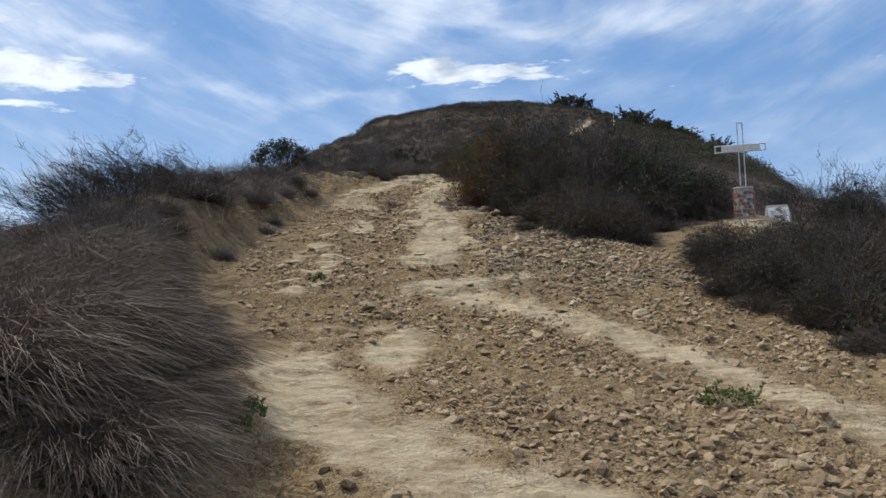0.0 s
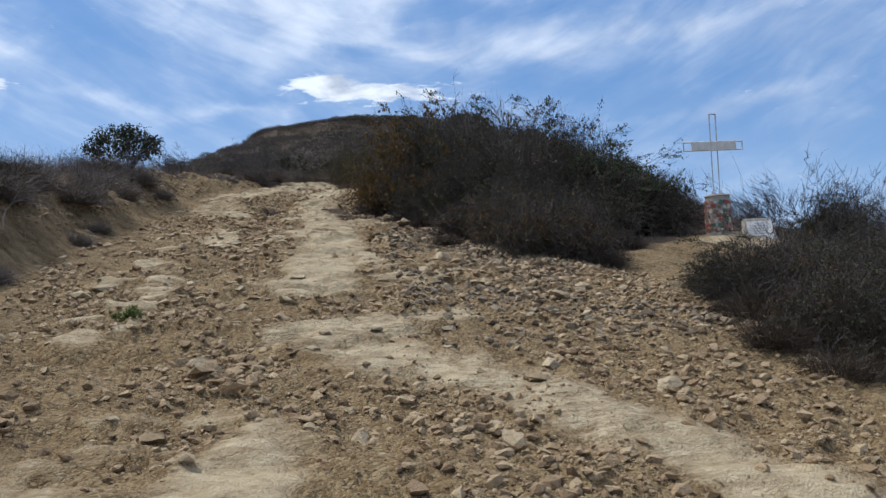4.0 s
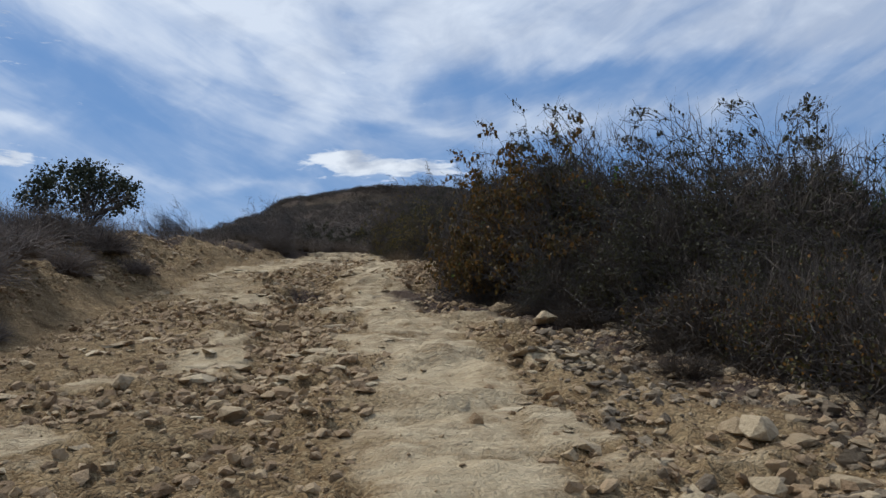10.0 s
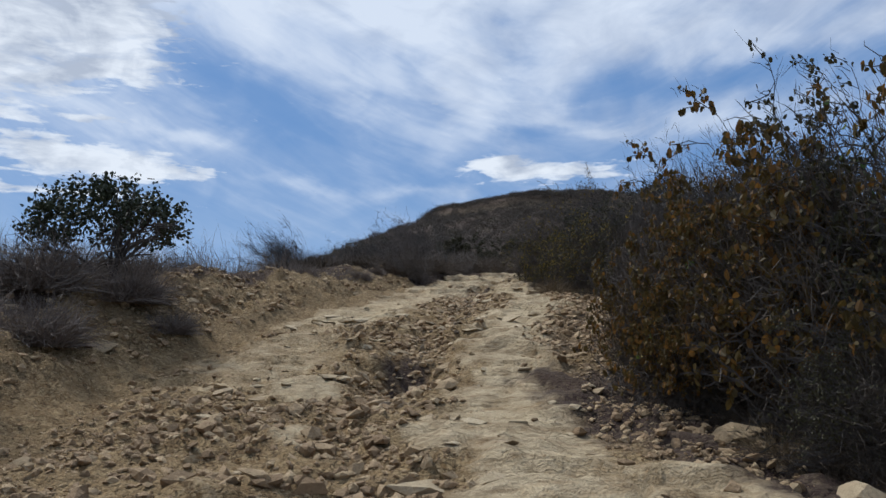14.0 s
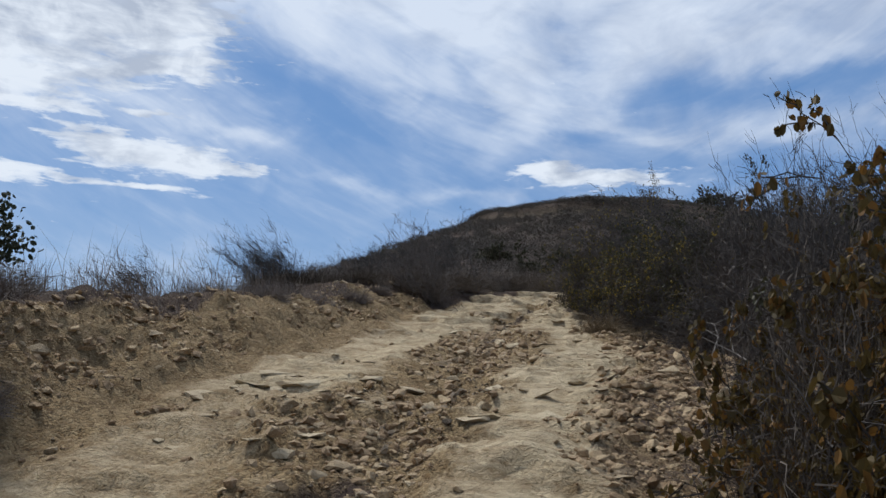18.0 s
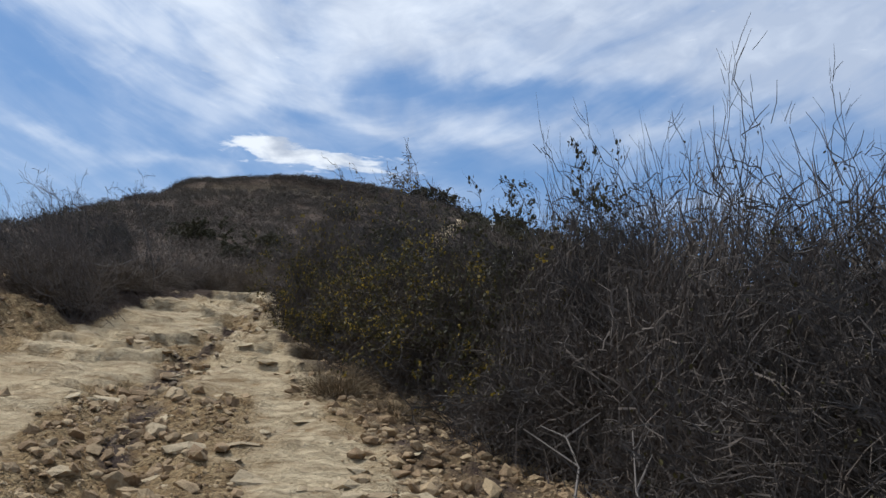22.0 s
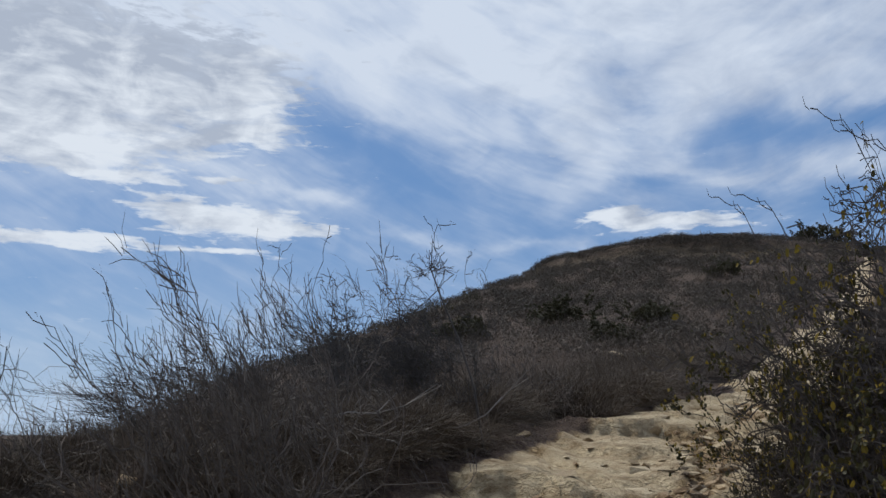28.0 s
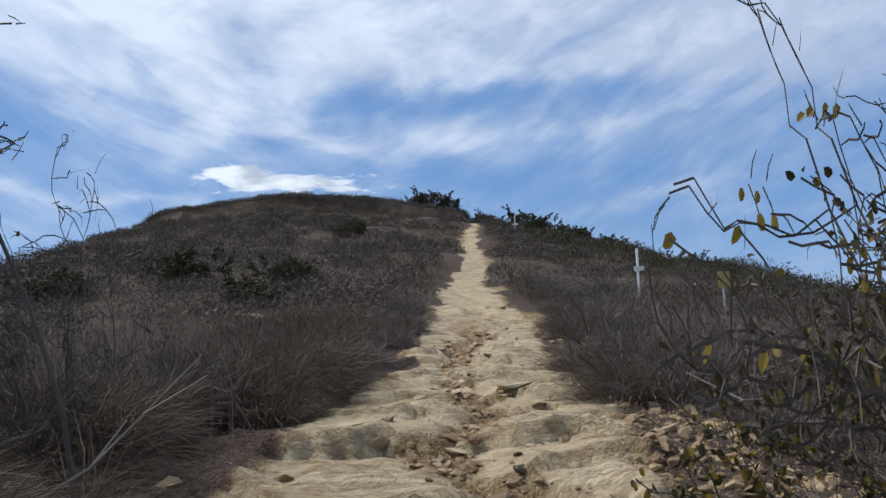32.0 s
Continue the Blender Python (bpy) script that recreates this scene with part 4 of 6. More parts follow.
bare_a = make_bush("bare_bush", 11, "windswept bare grey bush with leafless twigs", bark=M_BARK, stems=15, length=1.0, spread_=0.85, levels=3, twigs=900, twig_length=0.26,
                   kids=(1, 1, 1), lean=(-0.7, -0.1, 0.2), radius=0.009, wiggle=0.6, group="bare windswept bushes")
bare_b = make_bush("bare_bush", 12, "thin leafless bush with long bent stems", bark=M_BARK, stems=7, length=1.15, spread_=0.5, levels=3, twigs=260, twig_length=0.2,
                   kids=(1, 1, 0), lean=(-0.8, -0.1, 0.1), radius=0.009, wiggle=0.5, group="bare windswept bushes")
dense = make_bush("thorn_bush", 13, "dense dark thorn bush with a tangle of grey branches", M_LEAF_DARK, 5200, 0.032, bark=M_BARK, under=6200, fill=1.0, girth=1.0, twigs=2200, twig_length=0.15, twig_lean=(-0.95, 0, 0.5), stems=16, length=1.35,
                  spread_=1.15, levels=3, kids=(2, 1, 1), lean=(-1.0, 0, -0.1), radius=0.018, wiggle=0.8, group="thorn bushes")
grey = make_bush("thorn_bush", 14, "leafless grey-brown thorn bush, a dense tangle of twigs", M_LEAF_OLIVE, 260, 0.022, bark=M_BARK, under=7500, fill=0.92, girth=1.05, inner=M_TANGLE_GREY, twigs=1800, twig_length=0.16, stems=13, length=1.2,
                 spread_=1.15, levels=3, kids=(2, 1, 1), lean=(-0.4, 0, 0.1), radius=0.013, wiggle=0.85, group="thorn bushes")
rust = make_bush("leafy_bush", 15, "bush with rust and olive autumn leaves", M_LEAF_AMBER, 5600, 0.046, M_LEAF_ORANGE, 2300, under=5200, fill=1.0, girth=0.95, twigs=900, twig_length=0.12, stems=16, length=1.4,
                 spread_=1.05, levels=3, kids=(2, 1, 1), lean=(-0.8, 0, -0.05), radius=0.018, wiggle=0.75, group="leafy bushes")
yellow = make_bush("leafy_bush", 16, "bush with yellow and olive leaves among grey twigs", M_LEAF_OLIVE, 6600, 0.033, M_LEAF_YELLOW, 2500, under=6500, fill=0.95, girth=0.95, twigs=900, twig_length=0.12, stems=16, length=1.35,
                   spread_=1.1, levels=3, kids=(2, 1, 1), lean=(-0.35, 0, 0.1), radius=0.016, wiggle=0.7, group="leafy bushes")
arching = make_bush("bare_bush", 20, "bare grey bush with long crooked branches arching over the track", M_LEAF_OLIVE, 260, 0.03, bark=M_BARK, twigs=1300, twig_length=0.12, twig_lean=(-0.5, 0, 0.2), stems=9, length=1.5,
                    spread_=0.7, levels=3, kids=(2, 1, 1), lean=(-0.85, -0.1, 0.1), radius=0.0085, wiggle=0.6, nodes=8, group="bare windswept bushes")
fan = make_bush("bare_bush", 22, "bare bush with a fan of upright forked twigs", bark=M_TANGLE_GREY, under=300, fill=0.3, girth=0.6, inner=M_TANGLE_GREY, twigs=1300, twig_length=0.16, stems=20, length=1.25,
                spread_=0.75, levels=3, kids=(1, 1, 1), lean=(-0.35, 0, 0.3), radius=0.006, wiggle=0.4, group="bare windswept bushes")
sprig = make_bush("leafy_bush", 17, "tall sparse stem with a few green and yellow leaves", M_LEAF_FRESH, 90, 0.06, M_LEAF_YELLOW, 40, stems=3, length=1.9,
                  spread_=0.3, levels=2, kids=(1, 1), lean=(-0.6, 0, 0.1), radius=0.02, wiggle=0.7, group="leafy bushes")
low_rust = make_bush("low_bush", 18, "low bush with rusty orange leaves over the stones", M_LEAF_ORANGE, 420, 0.032, M_LEAF_OLIVE, 900, under=2600, fill=0.9, girth=0.6, stems=12, length=0.7,
                     spread_=1.2, levels=2, kids=(2, 1), radius=0.012, group="leafy bushes")
dark_green = make_bush("evergreen_bush", 19, "dark green leafy evergreen bush", M_LEAF_GREEN, 4200, 0.04, under=3000, stems=14, length=1.1,
                       spread_=1.0, levels=3, kids=(2, 1, 1), radius=0.018, group="evergreen bushes")


crooked = make_bush("bare_bush", 23, "tall thorny bush with crooked bare branches and a few yellow leaves", M_LEAF_YELLOW, 170, 0.036, M_LEAF_OLIVE, 150, bark=M_TANGLE_GREY, twigs=600, twig_length=0.075, twig_lean=(-0.1, 0, 0.1), stems=5, length=1.6,
                    spread_=0.65, levels=3, kids=(2, 1, 1), lean=(-0.5, -0.1, 0.0), radius=0.013, taper=0.7, wiggle=0.85, nodes=7, upward=0.3, group="bare windswept bushes")
trailing = make_bush("leafy_bush", 24, "sparse bush of grey twigs and olive-yellow leaves hanging over the track", M_LEAF_OLIVE, 620, 0.034, M_LEAF_YELLOW, 300, bark=M_TANGLE_GREY, twigs=600, twig_length=0.11, twig_lean=(-0.4, 0, 0.1), stems=10, length=1.0,
                     spread_=1.1, levels=3, kids=(1, 1, 1), lean=(-0.7, -0.1, -0.1), radius=0.008, wiggle=0.7, nodes=7, group="leafy bushes")
sapling = make_bush("bare_bush", 28, "small leafless thorn bush with forked crooked twigs", bark=M_BARK, twigs=260, twig_length=0.09, twig_lean=(0, 0, 0.1), stems=4, length=1.0,
                    spread_=0.5, levels=3, kids=(1, 1, 1), lean=(-0.2, 0, 0.0), radius=0.007, taper=0.7, wiggle=0.8, nodes=6, upward=0.3, group="bare windswept bushes")
whip = make_bush("bare_bush", 29, "tall thin whips standing out of a thorn bush", bark=M_BARK, twigs=70, twig_length=0.16, twig_lean=(-0.3, 0, 0.8), stems=3, length=1.6,
                 spread_=0.16, levels=1, kids=(1,), lean=(-0.25, 0, 0.1), radius=0.007, wiggle=0.22, nodes=7, upward=0.2, group="bare windswept bushes")
scrub_c = make_scrub("dead_shrub", 25, "dark brown dead shrub on the stony slope", 1500, 0.75, 0.62, M_DARK_SCRUB)
scrub_d = make_scrub("dead_shrub", 26, "low dark tangle of dead twigs on the slope", 1300, 0.65, 0.5, M_DARK_SCRUB, droop=0.3)
brown_grass = make_scrub("grass_tuft", 27, "soft tuft of brown dry grass on the bank", 1900, 0.66, 0.5, M_BANK_GRASS, 0.75, 0.003, (-0.15, 0), "grass", "dry grass tufts", 0.12, False)


def build_tree():
    """A small tree: forked stems under a wide, flat crown of leaf clumps with gaps between them."""
    g = np.random.default_rng(31)
    segs, tips = grow(g, 9, 1.2, 0.85, 2, (2, 2), (0.05, 0, 0.0), radius=0.026, nodes=6, upward=0.05, wiggle=0.35)
    clumps = [(q + np.array([0, 0, 0.5]), e) for q, e in shell(g, 190, 0.95, 0.66) if q[0] * 0.75 - q[2] < 0.42]
    segs = [r for r in segs if r[5] < 1.08 and math.hypot(r[3], r[4]) < 0.9]
    tree = holder("tree", place(-5.8, 25.7), "small round evergreen tree with a flat dark green crown", "tree")
    tree.scale = (0.98, 0.98, 1.02)
    part("trunk", mesh_from("trunk", *tubes(segs, 4), M_BARK), tree)
    part("crown", mesh_from("crown", *leaves(g, clumps, 4600, 0.05, 0.055), M_LEAF_TREE), tree)


build_tree()

# the dry grass mounds at the start
for x, y, s, h in ((-2.5, 7.0, 0.6, 0.5), (-2.35, 6.1, 0.62, 0.55), (-2.2, 5.2, 0.62, 0.55), (-2.15, 4.4, 0.7, 0.6), (-3.1, 7.4, 0.8, 0.72), (-3.0, 6.4, 0.9, 0.85), (-2.9, 5.4, 0.9, 0.85), (-2.9, 4.5, 0.9, 0.85), (-3.85, 8.4, 0.95, 0.9),
                   (-3.8, 9.3, 0.8, 0.75), (-4.1, 7.2, 1.1, 1.0), (-4.0, 6.0, 1.1, 1.0), (-4.0, 4.8, 1.1, 1.0), (-4.9, 8.6, 1.1, 1.0), (-4.7, 9.8, 1.0, 0.85), (-5.2, 7.2, 1.1, 1.0), (-5.2, 5.6, 1.1, 1.0), (-5.9, 8.8, 1.1, 0.95), (-5.7, 10.2, 0.9, 0.7),
                   (-6.4, 7.2, 1.1, 1.0), (-6.7, 9.2, 1.1, 0.9), (-6.4, 5.4, 1.1, 1.0)):
    k = 0.74 if y > 6.3 else 0.98
    put(tussock, x - (0.1 if y > 6.3 else 0.0), y, g0.uniform(-35, 25), s * k, h * 0.95)
# dead shrubs along the left bank
for x, y, s in ((-5.0, 11.2, 1.0), (-5.9, 12.2, 1.1), (-5.6, 13.6, 0.9), (-6.4, 14.2, 1.3), (-5.9, 15.6, 0.9), (-6.3, 17.0, 1.1), (-5.7, 18.1, 1.0), (-6.6, 18.8, 1.2),
                (-5.8, 19.7, 0.9), (-5.5, 20.9, 1.0), (-6.5, 21.3, 1.2), (-5.6, 22.3, 1.0), (-6.4, 23.2, 1.2), (-5.5, 23.9, 0.95), (-6.2, 24.9, 1.2), (-5.5, 25.6, 1.0),
                (-6.9, 26.2, 1.2), (-6.3, 27.2, 1.0), (-7.0, 28.6, 0.9), (-7.6, 24.5, 1.2), (-7.8, 21.8, 1.2), (-7.5, 16.2, 1.2), (-7.6, 12.9, 1.2), (-8.6, 14.0, 1.2),
                (-6.6, 30.2, 0.8), (-6.2, 32.0, 0.8), (-5.7, 33.4, 0.7), (-6.8, 35.0, 1.0), (-6.0, 36.2, 1.1), (-7.0, 36.9, 1.1), (-5.6, 37.4, 1.0), (-4.8, 36.2, 0.7)):
    s *= 0.5 if x < -4.2 and 33.5 < y < 38.7 else 1.0
    put(scrub_a if g0.uniform() < 0.55 else scrub_b, x, y, g0.uniform(0, 360), s, s * g0.uniform(0.85, 1.15))
for x, y, s in ((-6.0, 35.2, 0.85), (-6.6, 35.6, 1.0), (-5.5, 35.9, 0.6), (-6.2, 34.5, 0.7), (-5.0, 36.3, 0.55), (-5.9, 13.2, 1.1), (-6.6, 13.0, 1.2), (-5.6, 14.6, 0.9), (-5.9, 17.4, 0.9), (-6.1, 19.0, 0.9)):
    put(scrub_c, x, y, g0.uniform(0, 360), s, s, "dark rounded dead shrub on top of the bank")
for x, y, s in ((-4.75, 18.9, 0.55), (-4.9, 20.4, 0.5), (-4.95, 25.6, 0.6), (-4.5, 32.1, 0.5), (-4.9, 31.0, 0.5), (-4.4, 35.2, 0.45), (-4.9, 16.0, 0.6), (-4.5, 33.7, 0.6)):
    put(scrub_b, x, y, g0.uniform(0, 360), s, s, "small dark dead shrub low on the earth bank")
# bare bushes on the left skyline
for p, x, y, s, h, t in ((bare_a, -6.5, 15.3, 1.2, 1.45, 0), (bare_a, -6.9, 14.5, 1.1, 1.25, 70), (bare_a, -6.2, 14.8, 1.1, 1.25, 130), (bare_a, -7.6, 14.9, 1.1, 1.3, 20), (bare_a, -5.9, 16.7, 1.1, 1.15, 40), (bare_b, -8.6, 14.8, 0.9, 0.9, 10), (bare_a, -7.5, 16.0, 1.2, 1.3, -30), (bare_b, -7.6, 19.6, 0.9, 1.0, 0),
                         (bare_a, -7.0, 20.7, 0.9, 0.9, 20), (bare_a, -6.7, 17.8, 1.0, 1.0, 10), (bare_b, -6.9, 28.4, 0.7, 0.6, 10), (bare_a, -6.6, 34.7, 0.85, 1.35, 0), (bare_a, -6.3, 35.1, 0.6, 1.0, 30), (bare_a, -8.2, 33.2, 0.8, 1.1, 15), (bare_b, -7.9, 33.4, 0.8, 1.0, 0),
                         (bare_b, -7.4, 38.6, 1.0, 1.5, 0), (bare_b, -8.2, 39.5, 1.0, 1.45, 25), (bare_b, -6.4, 39.6, 0.85, 1.1, -15), (bare_a, -6.2, 41.2, 0.9, 1.3, 10), (bare_a, -4.9, 40.6, 0.9, 1.5, -20),
                         (bare_b, -8.4, 36.2, 0.8, 0.9, 0), (bare_a, -5.4, 45.2, 0.9, 1.1, 30), (bare_b, -6.5, 47.5, 0.9, 1.1, 0), (bare_a, -4.4, 43.4, 0.8, 0.9, 60), (bare_b, -5.6, 43.0, 0.9, 1.1, -30),
                         (fan, -3.6, 36.6, 0.85, 1.9, 0), (fan, -4.3, 37.4, 0.8, 0.9, 200), (bare_b, -5.0, 37.6, 0.9, 0.8, 20), (bare_b, -4.9, 38.4, 0.9, 1.0, 40), (arching, -3.9, 40.6, 0.6, 1.6, -30), (bare_b, -4.4, 42.2, 0.8, 1.5, 20), (sapling, -4.2, 39.5, 1.0, 2.0, 150), (sapling, -3.4, 42.2, 1.0, 2.0, 60), (sapling, -4.6, 40.4, 1.0, 1.9, 20), (sapling, -3.6, 41.0, 0.85, 1.6, 300), (bare_b, -4.0, 41.0, 0.8, 1.3, 0), (bare_b, -5.2, 44.4, 0.9, 1.3, 10)):
    put(p, x, y, t, s, high=h)
for x, y, s in ((-4.3, 36.0, 0.9), (-4.9, 37.0, 1.0), (-4.3, 38.5, 1.0), (-3.8, 37.8, 0.8), (-3.9, 39.4, 0.9), (-4.8, 39.6, 1.1), (-3.6, 40.6, 0.8), (-5.7, 38.4, 1.1), (-4.6, 40.9, 1.0), (-6.3, 38.0, 1.1),
                (-5.8, 40.2, 1.1), (-3.5, 38.9, 0.7), (-5.2, 42.0, 1.0), (-4.2, 42.9, 1.0), (-3.3, 41.6, 0.7), (-6.8, 40.6, 1.1), (-6.0, 43.5, 1.1), (-3.4, 44.2, 0.9), (-7.6, 38.0, 1.1), (-8.2, 36.8, 1.2)):
    s *= 0.5 if x < -4.2 and 33.5 < y < 38.7 else 1.0
    put(brown_grass if y < 41.5 else scrub_b, x - (0.45 if x > -4.4 else 0.0), y, g0.uniform(0, 360), s * 1.2, s * 0.85)

for k in range(60):
    y = g0.uniform(36.0, 41)
    put(brown_grass, float(left_edge(y) - 0.55 - 3.4 * g0.uniform() ** 1.4), float(y), g0.uniform(0, 360), g0.uniform(0.7, 1.2), g0.uniform(0.6, 1.0))

# bushes on the right, from the cross up the track
for p, x, y, s, h, t in ((rust, 1.15, 24.4, 0.95, 2.05, 0), (rust, 1.5, 22.9, 1.05, 2.3, 0), (rust, 0.75, 25.2, 0.7, 1.7, 200), (rust, 0.45, 24.2, 0.62, 1.35, 140), (rust, 0.75, 23.3, 0.6, 1.3, 70), (dense, 2.2, 23.6, 1.2, 2.6, 30), (dense, 2.9, 22.2, 1.2, 2.5, -20), (dense, 3.6, 20.9, 1.0, 2.35, 10), (dense, 3.3, 20.3, 1.0, 2.2, 200), (dense, 4.0, 20.7, 1.0, 2.2, 100), (dense, 4.7, 21.5, 1.0, 2.1, 0),
                         (dense, 4.4, 22.2, 1.15, 2.2, 25), (dense, 5.2, 21.2, 1.05, 1.85, 160), (dense, 3.4, 24.2, 1.15, 2.4, 0), (dense, 2.2, 25.8, 1.15, 2.4, 250), (dense, 1.0, 26.1, 0.8, 1.6, 140),
                         (dark_green, 4.9, 20.6, 1.1, 1.9, 0), (dark_green, 5.7, 20.9, 0.9, 1.4, 90), (dense, 2.3, 21.0, 0.8, 1.7, 20), (dense, 4.2, 19.4, 0.85, 1.2, 80), (dense, 6.2, 20.6, 0.8, 1.2, 10),
                         (dense, 3.2, 19.5, 0.75, 1.1, 45), (dense, 2.75, 18.8, 0.6, 0.95, 20), (dense, 3.0, 19.4, 0.8, 1.4, 0), (dense, 2.0, 20.9, 0.6, 1.3, 70), (dense, 1.35, 21.7, 0.5, 1.1, 0), (dense, 3.3, 17.9, 0.75, 1.0, 0), (low_rust, 2.4, 17.9, 0.9, 0.95, 30), (low_rust, 2.2, 18.4, 0.7, 0.9, 120), (low_rust, 2.5, 17.5, 0.75, 0.85, 250), (low_rust, 2.6, 17.1, 0.9, 0.9, 60), (low_rust, 2.7, 18.5, 1.0, 1.1, 190), (low_rust, 3.3, 16.9, 1.0, 1.0, 20), (low_rust, 1.9, 19.2, 1.0, 0.8, 0), (low_rust, 2.7, 17.9, 1.0, 0.75, 100), (low_rust, 3.1, 18.7, 0.9, 0.8, 200),
                         (grey, 2.0, 28.3, 1.0, 1.9, 0), (grey, 1.95, 29.6, 1.05, 2.3, 100), (grey, 2.9, 28.6, 1.2, 2.4, 200), (bare_a, 2.4, 29.0, 1.0, 2.0, 0), (bare_a, 2.9, 30.2, 1.1, 2.2, 30), (arching, 2.3, 28.3, 0.8, 2.0, 20), (grey, 1.75, 30.9, 0.95, 1.9, 60), (grey, 2.2, 27.0, 1.05, 2.1, 300),
                         (grey, 2.9, 29.9, 1.15, 2.6, 10), (dense, 1.55, 27.0, 0.8, 1.5, 170), (grey, 1.6, 28.9, 0.6, 1.2, 70), (grey, 2.6, 27.6, 1.0, 2.3, 40), (grey, 3.2, 29.3, 1.2, 2.9, 130), (grey, 2.4, 30.6, 1.0, 2.5, 220), (grey, 3.4, 27.8, 1.1, 2.5, 310), (dark_green, 1.75, 27.6, 0.5, 0.7, 0), (grey, 2.3, 31.8, 1.1, 2.6, 10), (grey, 1.65, 31.6, 0.85, 2.3, 190), (dense, 2.1, 32.6, 0.9, 2.3, 60), (bare_a, 1.9, 31.3, 0.8, 2.5, 0),
                         (yellow, 0.85, 33.3, 0.85, 1.75, 0), (yellow, 0.42, 34.5, 0.85, 1.6, 110), (yellow, 1.25, 32.0, 0.85, 1.65, 200), (dense, 1.7, 33.6, 1.05, 1.9, 80), (yellow, 0.18, 35.6, 0.75, 1.5, 20),
                         (dense, 1.5, 35.4, 1.05, 2.0, 10), (grey, 1.15, 31.4, 0.65, 1.3, 250), (yellow, 0.0, 36.5, 0.7, 1.35, 130), (dense, 1.1, 36.6, 0.95, 1.7, 40),
                         (yellow, 0.85, 38.7, 0.6, 1.5, 60), (grey, 0.6, 38.1, 0.8, 1.5, 140), (grey, 1.6, 39.2, 0.9, 1.6, 30), (arching, 1.1, 37.8, 0.9, 2.5, -15), (trailing, -0.3, 37.4, 0.75, 1.65, 0), (yellow, -0.45, 37.75, 0.62, 1.5, 310), (grey, -0.3, 37.6, 0.55, 1.3, 80), (crooked, -0.1, 38.0, 0.7, 2.6, 15), (trailing, -0.45, 37.75, 0.7, 1.7, 15), (grey, -0.05, 37.5, 0.5, 1.7, 210), (trailing, -0.1, 37.6, 0.75, 1.9, 25), (trailing, 0.0, 37.8, 0.7, 1.75, 330), (trailing, 0.0, 37.1, 0.8, 1.3, 60), (crooked, 0.1, 37.9, 0.8, 2.7, 0), (crooked, 0.95, 37.9, 0.95, 3.2, 25), (crooked, 1.4, 38.8, 0.85, 2.8, -25), (crooked, 0.9, 37.3, 0.9, 3.0, 10), (yellow, 0.6, 37.8, 0.8, 1.6, 200), (dense, 1.6, 37.6, 1.0, 2.0, 0),
                         (dense, 0.2, 37.7, 0.55, 0.9, 100), (yellow, 1.9, 40.1, 0.7, 1.45, 75), (arching, 2.1, 39.9, 0.75, 2.4, 5), (dense, 1.5, 32.6, 0.9, 2.0, 30), (dense, 2.2, 33.0, 1.0, 1.9, 140)):
    put(p, x, y, t, s, high=h)
put(sprig, 1.9, 23.0, 0, 0.9, high=2.75)
put(sprig, 1.9, 24.3, 80, 0.7, high=2.0)
for x, y, t, h in ((1.3, 29.4, 0, 3.1), (2.0, 28.7, 80, 2.7), (2.0, 30.2, 200, 2.8), (2.6, 29.2, 140, 2.9)):
    put(whip, x, y, t, 0.8, high=h)
put(whip, 7.75, 20.5, 60, 0.5, high=2.0, label="thin bare stalk standing beside the plaque")
# low growth on the right slope by the cross
for x, y, s in ((0.98, 21.75, 0.55), (1.3, 21.0, 0.6), (0.8, 22.75, 0.45), (1.6, 21.9, 0.7), (1.35, 21.5, 0.5), (1.7, 20.8, 0.55), (1.2, 22.3, 0.45), (1.6, 19.0, 0.6), (2.2, 18.3, 0.65), (1.4, 18.4, 0.4), (3.5, 15.3, 0.65), (3.1, 17.0, 0.6), (3.2, 18.2, 0.7), (2.6, 19.6, 0.7), (3.6, 16.7, 0.8), (4.2, 17.3, 0.9), (3.9, 18.2, 1.0), (4.5, 18.3, 0.9), (4.3, 16.1, 0.8), (4.0, 15.0, 0.8), (3.75, 14.2, 0.75), (4.0, 13.4, 0.8), (3.95, 12.4, 0.75), (4.1, 11.6, 0.75), (4.4, 14.7, 0.9), (4.3, 13.2, 0.8), (4.5, 12.2, 0.8), (4.6, 11.0, 0.8), (5.2, 10.0, 0.9), (5.9, 9.2, 0.9), (6.6, 8.2, 1.0), (5.2, 11.4, 1.1), (5.0, 13.9, 1.1), (4.9, 16.2, 0.9), (4.9, 17.7, 1.2), (5.2, 15.2, 1.0), (5.9, 13.6, 1.2), (5.4, 12.4, 1.0), (6.6, 12.0, 1.2), (7.4, 13.4, 1.2), (6.6, 15.0, 1.2), (7.8, 15.2, 1.2), (6.5, 16.3, 0.8),
                (7.7, 16.9, 0.8), (8.8, 16.4, 1.2), (8.9, 18.3, 1.1), (9.8, 17.4, 1.2), (6.6, 10.6, 1.1), (7.6, 11.2, 1.2), (8.6, 12.4, 1.3), (10, 14.5, 1.3), (8.7, 9.8, 1.2), (7.4, 9.3, 1.0)):
    s *= 0.6 if 5 < x < 8.2 and 15.4 < y < 18.6 else 1.0 if 1.3 < x < 4 and 15.3 < y < 19.7 else 1.0
    clear = float(to_line(np.array(x), np.array(y), CROSS_PATH))
    if clear < 0.8:
        continue
    s *= 0.7 if clear < 1.2 else 1.0
    put(scrub_c if g0.uniform() < 0.5 else scrub_d, x, y, g0.uniform(0, 360), s, s * 1.1)
